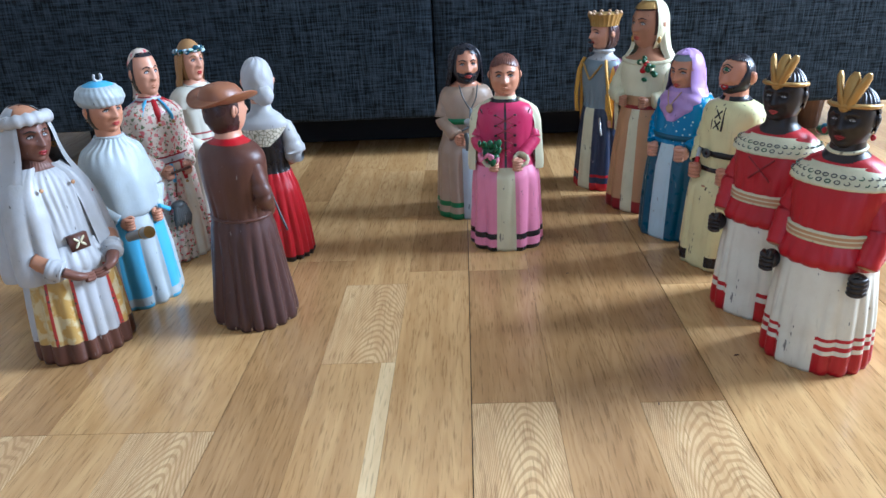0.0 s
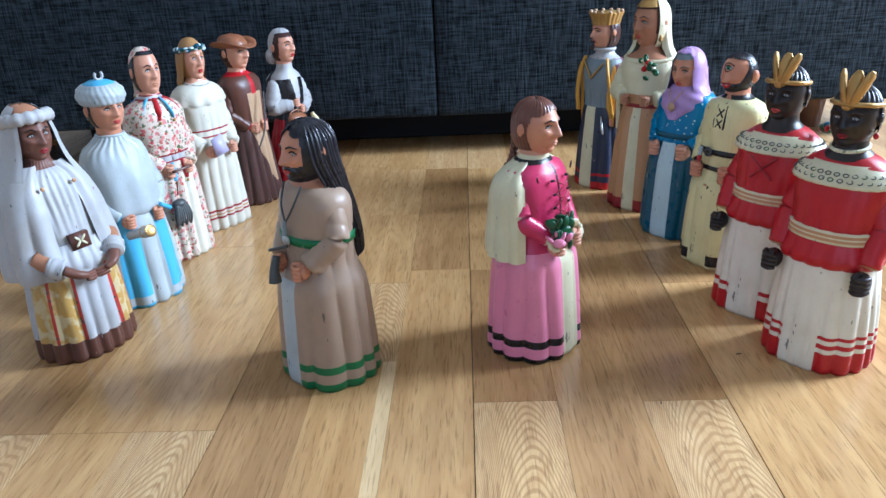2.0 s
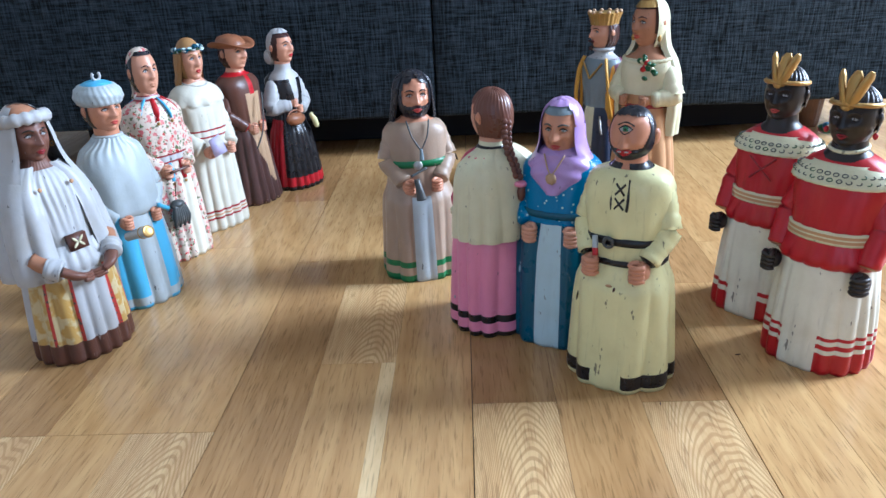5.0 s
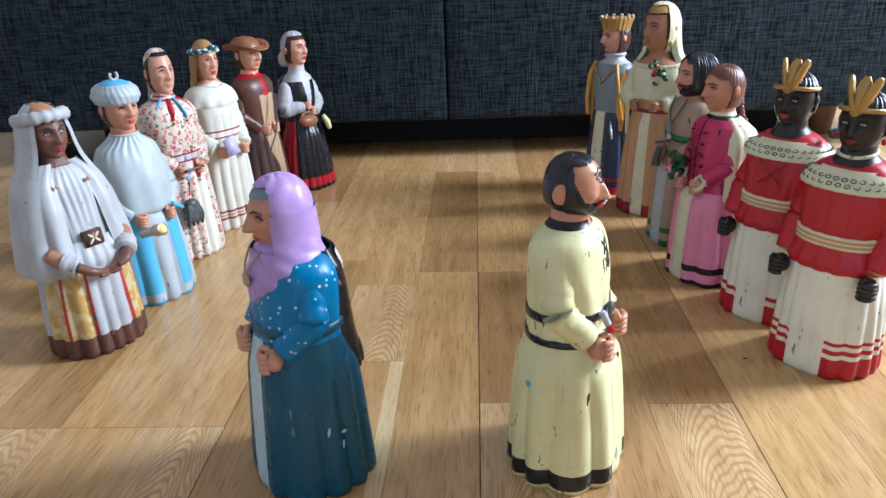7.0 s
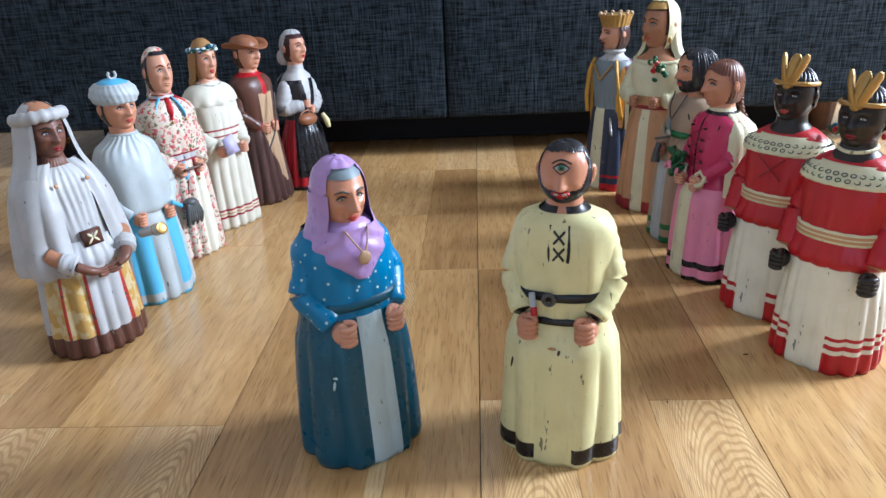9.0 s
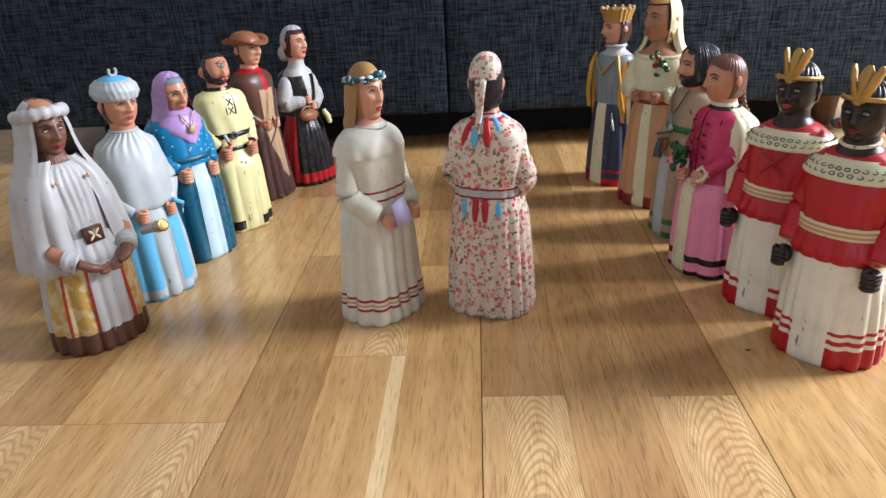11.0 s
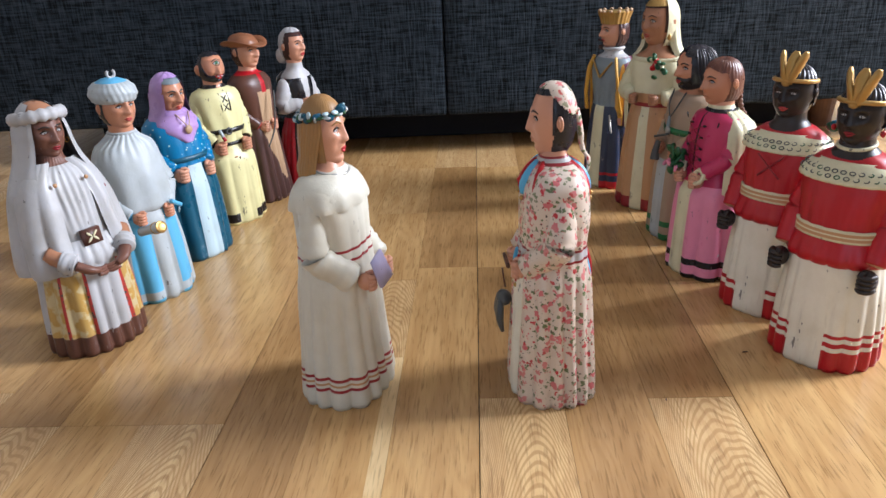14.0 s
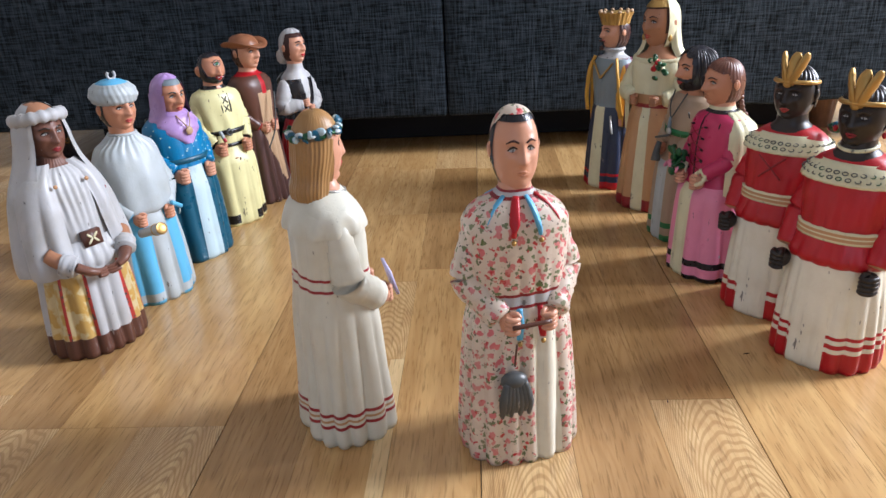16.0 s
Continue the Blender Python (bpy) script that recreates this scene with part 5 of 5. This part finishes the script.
    s.ball((-15, -31, 109), (20, 10, 9.5), "leather", (0, 6, 12), 24, 14, lambda q: 0.02 * math.sin(q.z * 30))
    s.ring((-16, -30, 114), 13, 8, 1.3, "leather", 90, 30, arc=(90, 270))
    s.tube([(14, -33, 112, 3), (20, -36, 98, 4.5), (22, -36, 90, 3)], "cream", 10, 8, wrinkle=0.12)
    scarf = [(140, 8, 6, 18), (150, 20, 9, 15), (165, 30, 20, 4), (174, 22, 17, 2)]
    s.loft(scarf, lambda z, a: "lace" if z < 160 else "white", (160,), None, 60, 3, arc=(112, 248), caps=False)
    sh = s.head(186, 49, 33, 39, "fair", 0, 4, "iris_dark", "hair_dark", 0.52, "hair_dark", "red", yaw=6, tilt=3)
    s.cap(sh, "hair_dark", 1.03, lambda az, h: az > 68 - 10 * h and h > -0.4 or h > 0.55)
    s.cap(sh, "white", 1.1, lambda az, h: (az > 100 - 22 * h and h > -0.6) or h > 0.74, 9, 0.012)
    s.ball((-6, 16, 197), (12, 9, 12), "white", fold=lambda q: 0.04 * math.sin(9 * q.x))
    return s.done("basket_woman", "painted figurine of a woman, white headscarf, black skirt, basket")


def hooded_man():
    s = Sculpt()
    prof = [(0, 43, 37, 0), (3, 44, 38, 0), (50, 42, 36, 0), (90, 38, 33, 0), (106, 33, 28, 0), (140, 35, 27, 1), (162, 36, 24, 2), (174, 28, 20, 2), (180, 14, 14, 1), (186, 11, 12, 0), (196, 11, 12, 0)]

    def p(z, a):
        if z > 178:
            return "brown_skin"
        if z < 21:
            return "brown"
        if z < 100:
            b = abs(a)
            return "ribbon" if 24 < b < 29 or 56 < b < 60 else "blotch" if 29 <= b <= 56 or 60 <= b < 95 else "white"
        return "white"
    s.loft(prof, p, (21, 100, 178), lambda z, a: pleats(18, 1.4, 100, 30, 0.4)(z, a) + (0.9 * math.sin(radians(a * 34)) * bell(z - 150, 24) if abs(a) < 60 else 0), n=120)
    s.loft([(86, 38, 33.5, 0), (92, 39.5, 35, 0), (112, 34.5, 30, 0)], lambda z, a: "white", (), pleats(22, 1.0, 112, 8), 110, 3, caps=False)
    buckle = [(-9, -31.5, 106), (9, -31.5, 106), (9, -30.5, 120), (-9, -30.5, 120)]
    s.grid([[(u, v - 1.5, w) for u, v, w in buckle], [(u, v + 3, w) for u, v, w in buckle]], lambda i, j: "brown")
    for k in range(4):
        t = radians(45 + 90 * k)
        s.ball((4 * math.cos(t), -33, 113 + 3.4 * math.sin(t)), (3.6, 0.8, 1.2), "ivory", (0, -math.degrees(t), 0), 10, 6)
    cape = [(84, 51, 40, 4), (92, 52, 41, 4), (120, 49, 38, 4), (145, 45, 35, 3), (163, 39, 30, 3), (174, 31, 24, 2), (182, 21, 18, 2)]
    s.loft(cape, lambda z, a: "white", (), pleats(11, 2.6, 172, 60), 130, arc=(24, 336), caps=False, tuck=6)
    for side in (-1, 1):
        s.arm(side, (34, 0, 164), (38, -6, 118), (30, -30, 96), (11, 10, 9), "white", "white", 0.05)
        s.tube([(side * 36, -18, 106, 8.5), (side * 29, -32, 97, 7.5)], "tan", 12, 6)
        s.tube([(side * 32, -28, 99, 9.5), (side * 25, -37, 94, 9.5)], "white", 14, 8, wrinkle=0.08)
        s.tube([(side * 25, -37, 94, 6.5), (side * 17, -43, 88, 6.2), (side * 9, -44, 85, 4.5)], "brown_skin", 12, 8, 0.7)
        for i in range(3):
            s.tube([(side * 11, -44 - i, 87 - i * 2.4, 2), (side * 3, -42 - i, 85 - i * 2.4, 1.8), (side * -1, -40, 86 - i * 2, 1.4)], "brown_skin", 8, 6)
        s.ball((side * 15, -24, 164), (2, 1.4, 2), "ochre")
    sh = s.head(183, 49, 34, 41, "brown_skin", 0, 4.2, "iris_dark", None, brow="iris_dark", lip="deep_red", tilt=-5)
    s.cap(sh, "tan", 1.08, lambda az, h: h > 0.55)
    s.cap(sh, "white", 1.13, lambda az, h: az > 74 - 8 * h and h < 0.93, 6, 0.01, low=-0.92)
    hood = [(158, 41, 31, 4), (170, 35, 29, 4), (182, 29, 26, 4), (196, 24.5, 25, 3), (208, 22.5, 24, 2), (219, 20, 22, 1)]
    s.loft(hood, lambda z, a: "white", (), lambda z, a: 0.6 * math.sin(radians(a * 7)), 80, arc=(46, 314), caps=False, tuck=1.5)
    marks(s, cape, ((70, 120, 1.6, 3, "mauve"), (95, 100, 2.6, 2, "yellow"), (60, 140, 1.2, 2.4, "deep_red"), (110, 132, 2, 3, "lilac"), (48, 150, 1, 2, "deep_red")))
    s.ring((0, -1, 221), 19.5, 21.5, 4.6, "white", -10, 60, 15, 0.14, tall=1.2)
    for side in (-1, 1):
        s.ring((side * 17.5, -6, 196), 2, 2, 0.7, "gold", 90, 16)
    # the figure leans back from the waist
    s.verts = [(x, y + 11 * max(0.0, z - 90) / 130, z) for x, y, z in s.verts]
    return s.done("hooded_man", "painted figurine of a hooded man in white cape and robe")


def turban_man():
    s = Sculpt()
    prof = [(0, 42, 37, 0), (3, 43, 38, 0), (50, 41, 35, 0), (90, 36, 31, 0), (106, 32, 27, 0)]

    def p(z, a):
        b = abs(a)
        if 4 < z < 13:
            return "cold_white"
        return "cold_white" if b < 15 or 52 < b < 66 else "sky"
    s.loft(prof, p, (4, 13), pleats(11, 1.5, 100, 40))
    top = [(98, 33, 28, 0), (101, 36, 31, 0), (110, 37, 31, 0), (135, 36.5, 30, 1), (155, 35, 26, 2), (168, 30, 21, 2), (176, 18, 16, 1), (181, 13.5, 14, 0)]
    s.loft(top, lambda z, a: "cold_white", (), lambda z, a: 0.7 * math.sin(radians(a * 22)) * bell(z - 174, 13) + 0.8 * math.sin(radians(a * 9) + 1) * bell(z - 112, 36), 96)
    s.loft([(178, 11.5, 12, 0), (194, 11.5, 12, 0)], lambda z, a: "skin", (), None, 40)
    s.ring((0, 0, 181), 13, 13.5, 1.6, "cold_white", 0, 40, 20, 0.2)
    for side in (-1, 1):
        s.arm(side, (33, 1, 160), (42, -4, 118), (24, -32, 100), (12, 14, 9), "cold_white", "sky", 0.05, 0.93)
        s.hand((side * 20, -39, 95), side, "skin", (0, 0, -side * 20), 0.95)
    s.tube([(-24, -36, 84, 4.6), (-20, -48, 88, 5), (-17, -58, 91, 6), (-16, -63, 92.5, 6.4), (-16, -64, 93, 3)], "silver", 14, 14, band=(0.62, 1, "gold"))
    s.ring((-17.5, -55, 90), 5.6, 5.6, 0.9, "gold", 72, 20)
    s.tube([(20, -32, 104, 2.5), (32, -30, 96, 2.5)], "sky", 8, 6)
    sh = s.head(184, 45, 34, 40, "skin", 0, 4.2, "iris_dark", "hair_black", 0.4, "hair_black", "lip")
    s.cap(sh, "hair_black", 1.04, lambda az, h: (az > 80 and h > -0.4) or h > 0.3, 30, 0.012)
    s.loft([(212, 17.5, 19.5, 0.5), (214, 20, 22, 0.5), (220, 22, 24, 0.5), (227, 20.5, 22.5, 0.5), (232, 16, 18, 0.5)], lambda z, a: "cold_white", (), lambda z, a: 0.35 * math.sin(radians(a * 24) + z * 0.3) + 0.4 * math.sin(z * 0.8 + a * 0.04), 80, 2)
    s.loft([(229, 16.5, 18.5, 0), (233, 13, 15, 0), (236, 7, 8, 0), (237, 1, 1, 0)], lambda z, a: "sky", (), None, 48, 2)
    s.ring((0, -3, 240), 4, 4, 1.4, "white", 90, 24, arc=(225, 495))
    return s.done("turban_man", "painted figurine of a man, white turban, sky-blue skirt")


def king():
    s = Sculpt()
    prof = [(0, 33, 30, 0), (3, 34, 31, 0), (60, 31, 28, 0), (110, 27, 24, 0), (122, 24, 21, 0), (150, 28, 22, 0), (172, 30, 21, 0), (184, 23, 16, 0), (189, 12, 12, 0), (198, 11, 11, 0)]

    def p(z, a):
        if z > 184:
            return "white"
        if z > 118:
            return "slate"
        if abs(a) < 17:
            return "ivory"
        return "red" if z < 11 or 20 < z < 24 else "navy"
    s.loft(prof, p, (11, 20, 24, 118, 184), pleats(14, 1.3, 112, 40, front=15))
    robe = [(92, 32, 27, 3), (120, 34, 28, 3), (150, 34, 27, 2), (172, 32, 24, 2), (185, 22, 17, 1)]
    s.loft(robe, lambda z, a: "yellow" if abs(a) < 62 or abs(a) > 298 else "wine", (), pleats(10, 1.2, 180, 60), 90, arc=(42, 318), caps=False, tuck=5)
    for side in (-1, 1):
        s.arm(side, (28, 1, 174), (34, -2, 138), (28, -16, 104), (9.5, 9, 7), "wine", "slate", 0.05)
        s.tube([(side * 19, -15, 186, 2.4), (side * 25, -19, 165, 3), (side * 29, -19, 135, 3.4), (side * 31, -15, 108, 3.4)], "yellow", 10, 12, 0.6)
        s.hand((side * 27, -19, 98), side, "fair", (0, 0, 0), 0.75)
        s.tube([(side * 17, -20, 180, 1.3), (0, -24.5, 158, 1.5)], "gold", 8, 8)
    s.ring((0, -0.5, 196), 12, 12, 2.2, "white", 0, 40, 18, 0.2)
    s.tube([(20, -24, 108, 1.2), (26, -28, 92, 1.6), (28, -28, 84, 1)], "silver", 8, 6)
    sh = s.head(196, 44, 30, 36, "fair", 0, 4, "iris_dark", "hair_dark", 0.5, "hair_dark", "lip", yaw=-14)
    s.cap(sh, "hair_dark", 1.09, lambda az, h: (az > 78 and h > -0.85) or h > 0.55, 24, 0.02)
    s.tube([(-11, -16.5, 206.6, 0.8), (-5.4, -20.8, 208.6, 1.6), (1, -19.8, 206.6, 0.8)], "hair_dark", 8, 8)
    s.ball((-4.8, -18.5, 198.5), (3, 2.6, 3.4), "hair_dark")
    s.loft([(229, 15.5, 18, 0), (236, 17, 19, 0), (245, 20, 22, 0)], lambda z, a: "gold", (), lambda z, a: 0.5 * math.sin(radians(a * 20)), 100, 2.2, caps=False)
    s.loft([(229, 14.5, 17, 0), (245, 19, 21, 0)], lambda z, a: "gold", (), None, 60, 3)
    for i in range(12):
        a = radians(i * 30)
        s.ball((19 * math.sin(a), -21 * math.cos(a), 246), (2.4, 2.4, 2.2), "sand", seg=8, rings=6)
    s.verts = [(x * 1.1, y * 1.06, z) for x, y, z in s.verts]
    return s.done("king", "painted figurine of a crowned king in blue and yellow")


def queen():
    s = Sculpt()
    prof = [(0, 43, 38, 0), (3, 44, 39, 0), (60, 40, 35, 0), (120, 34, 29, 0), (136, 30, 25, 0), (160, 32, 25, 0), (184, 35, 24, 0), (196, 32, 21, 1), (204, 16, 15, 1), (212, 12, 12, 0), (222, 11.5, 12, 0)]

    def p(z, a):
        if z > 197:
            return "tan"
        if z > 153:
            return "ivory"
        if z > 141:
            return "ochre"
        if z > 136:
            return "deep_red"
        if z > 18 and abs(a) < 11:
            return "ivory"
        return "deep_red" if z < 16 and abs(a) > 11 else "ivory" if z <= 18 and abs(a) <= 11 else "ochre"
    s.loft(prof, p, (16, 18, 136, 141, 153, 197), pleats(12, 1.5, 126, 40, front=12))
    s.ring((0, -1, 197), 31, 20, 2.6, "ivory", 12, 60, 24, 0.25)
    veil = [(100, 42, 36, 4), (140, 44, 36, 4), (175, 42, 32, 4), (195, 36, 27, 4), (210, 26, 23, 4), (225, 23, 24, 3), (240, 22, 24, 2)]
    s.loft(veil, lambda z, a: "ivory", (), pleats(14, 1.5, 200, 80), 100, arc=(66, 294), caps=False, tuck=6)
    for side in (-1, 1):
        s.arm(side, (36, 0, 187), (48, -2, 152), (24, -32, 148), (16, 16, 11), "ivory", None, 0.08)
        s.hand((side * 17, -42, 147), side, "tan", (0, 0, -side * 25), 0.9)
    rnd = random.Random(4)
    for i in range(22):
        s.ball((15 + rnd.gauss(0, 6), -29 + rnd.uniform(-2, 2), 188 + rnd.gauss(0, 6.5)), (4, 2.4, 4), "leaf" if i % 2 else "red" if i % 4 else "ivory", (rnd.uniform(0, 180), 0, rnd.uniform(0, 180)), 8, 6)
    sh = s.head(209, 59, 40, 46, "tan", 0, 4.5, "iris_dark", "hair_dark", 0.55, "hair_dark", "lip", yaw=-18)
    s.cap(sh, "hair_dark", 1.03, lambda az, h: az > 66 and h > -0.35 or h > 0.62)
    s.cap(sh, "gold", 1.07, lambda az, h: h > 0.66, 30, 0.01)
    s.cap(sh, "ivory", 1.12, lambda az, h: (az > 74 and h > -0.9 and h < 0.9) or h > 0.9, 10, 0.008, low=-0.9)
    for side in (-1, 1):
        s.ball((side * 18, -8, 222), (2.4, 2.4, 4.5), "gold")
    return s.done("queen", "painted figurine of a tall queen with ivory veil, ochre dress")


def feathered(name, label, crown_feathers, triple, beads):
    s = Sculpt()
    prof = [(0, 42, 39, 0), (3, 43, 40, 0), (50, 41, 37, 0), (95, 37, 33, 0), (108, 34, 30, 0)]

    def p(z, a):
        if abs(a) < 19:
            return "warm_white"
        if triple:
            return "red" if z < 19 or 23 < z < 27 or 31 < z < 34 else "warm_white"
        return "red" if z < 20 or 25 < z < 29 else "warm_white"
    s.loft(prof, p, (19, 20, 23, 25, 27, 29, 31, 34), pleats(20, 1.3, 100, 50, 0.3, 17), n=96)
    top = [(92, 39, 34, 0), (96, 40.5, 35.5, 0), (108, 37, 32, 0), (118, 34, 29, 0), (132, 35, 29, 1), (152, 37, 27, 2), (168, 34, 23, 2), (176, 25, 18, 2), (181, 14, 14, 1)]

    def ptop(z, a):
        return "red"
    s.loft(top, ptop, (), pleats(16, 1.2, 116, 16), 80)
    s.loft([(112, 36, 31, 0), (114, 36.2, 31, 0), (118, 35.6, 30.5, 0), (122, 35.6, 30.5, 0)], lambda z, a: "ivory" if z < 114 or 116.4 < z < 117.6 or z > 120 else "ochre", (114, 116.4, 117.6, 120), None, 60, 2)
    s.loft([(158, 39.6, 29.6, 2), (161, 39.4, 29.2, 2), (166, 36.2, 26.4, 2), (170, 32, 23, 2), (174, 27, 19.5, 2)], lambda z, a: "ivory", (), lambda z, a: 0.9 * abs(math.cos(radians(a * 14))) if z < 161 else 0, 120, 2)
    for i in range(34):
        a = radians(i * 360 / 34)
        for r, q, z, turn in ((38.6, 28.6, 163.2, 0), (35.6, 26.0, 167.4, 0.5)):
            b = a + radians(turn * 360 / 34)
            s.ring((r * math.sin(b), 2 - q * math.cos(b), z), 2.1, 1.6, 0.42, "grey" if (i + int(turn * 2)) % 4 else "leaf", 45 * math.cos(b), 10)
    s.loft([(168, 30, 21.5, 2), (174, 26.5, 19, 2), (179, 18, 15.5, 1), (184, 12.8, 13, 0), (198, 12, 12.5, 0)], lambda z, a: "dark_skin", (), None, 48)
    for side in (-1, 1):
        s.arm(side, (33, 1, 160), (44, -3, 124), (40, -29, 97), (12.5, 13.5, 10.5), "red", "ochre", 0.06, 0.95)
        s.hand((side * 40, -38, 86), side, "dark_skin", (0, 0, 15 * side), 1.2)
    sh = s.head(184, 47, 34, 39, "dark_skin", 0, 3.2, "iris_dark", "hair_black", 0.45, "hair_black", "lip" if not triple else "deep_red")
    s.cap(sh, "hair_black", 1.07, lambda az, h: (az > 92 and h > -0.45) or h > 0.5, 22, 0.03)
    s.ring((0, 0, 219), 17.2, 19.6, 2, "gold", -6, 60)
    for i, a in enumerate(crown_feathers):
        t = radians(a)
        s.tube([(5 * math.sin(t), -18.5, 218, 2.4), (11 * math.sin(t), -20, 226, 3.6), (18 * math.sin(t), -19, 235, 4.6), (23 * math.sin(t), -17.5, 242, 4.4), (25 * math.sin(t), -16.5, 246, 2.2)], "gold", 12, 14, 0.55, 0.04)
    s.ball((0, -19, 219), (4, 1.8, 3.4), "gold")
    if beads:
        s.ring((0, -0.5, 185), 13.5, 14, 1.5, "ivory", 8, 48, 24, 0.3)
        for side in (-1, 1):
            s.ball((side * 18.5, -3, 196), (2, 2, 2.6), "red")
    else:
        rnd = random.Random(2)
        s.ball((36, 4, 181), (4.6, 8, 4.2), "leaf", (0, 0, 60))
        s.ball((39, -1, 185), (3.4, 3.4, 3.4), "teal")
        s.tube([(41, -3, 185, 1.6), (45, -5, 184, 0.5)], "ochre", 8, 4)
        for side in (-1, 1):
            s.tube([(side * 12, -29.5, 156, 0.8), (-side * 10, -30.5, 136, 0.8)], "deep_red", 6, 6)
    return s.done(name, label)


FIGURES = {}
FIGURES["pink_woman"] = pink_woman()
FIGURES["bearded_man"] = bearded_man()
FIGURES["scarf_woman"] = scarf_woman()
FIGURES["one_eyed_man"] = one_eyed_man()
FIGURES["floral_man"] = floral_man()
FIGURES["wreath_woman"] = wreath_woman()
FIGURES["aproned_man"] = aproned_man()
FIGURES["basket_woman"] = basket_woman()
FIGURES["hooded_man"] = hooded_man()
FIGURES["turban_man"] = turban_man()
FIGURES["king"] = king()
FIGURES["queen"] = queen()
FIGURES["feathered_king"] = feathered("feathered_king", "painted figurine of a dark king, red tunic, gold feathers", (-14, 12, 34), False, False)
FIGURES["feathered_queen"] = feathered("feathered_queen", "painted figurine of a dark queen, red tunic, bead necklace", (-16, 10, 34), True, True)
for name, (x, y, turn) in STANDS.items():
    FIGURES[name].matrix_basis = pose(x, y, 0.0002, 0, 0, turn)


def specks():
    for x, y, r, turn in SPECKS:
        bm = bmesh.new()
        bmesh.ops.create_uvsphere(bm, u_segments=8, v_segments=5, radius=1)
        for v in bm.verts:
            v.co = (v.co.x * r * 1.8, v.co.y * r * 0.5, (v.co.z + 1) * r * 0.3)
        ob = part("crumb", bm, CRUMB)
        ob.matrix_basis = pose(x, y, 0.0001, 0, 0, turn)
        tagged(ob, "tiny dark crumb lying on the oak floor", "crumb")


specks()
strips()


def motions():
    for name, rows in MOVES.items():
        keyed = [(t, pose(x, y, 0.0002, 0, 0, turn)) for t, x, y, turn in rows]
        if keyed[0][0] > 0:
            keyed.insert(0, (0, keyed[0][1]))
        if keyed[-1][0] < 16:
            keyed.append((16, keyed[-1][1]))
        walk(FIGURES[name], keyed)


motions()
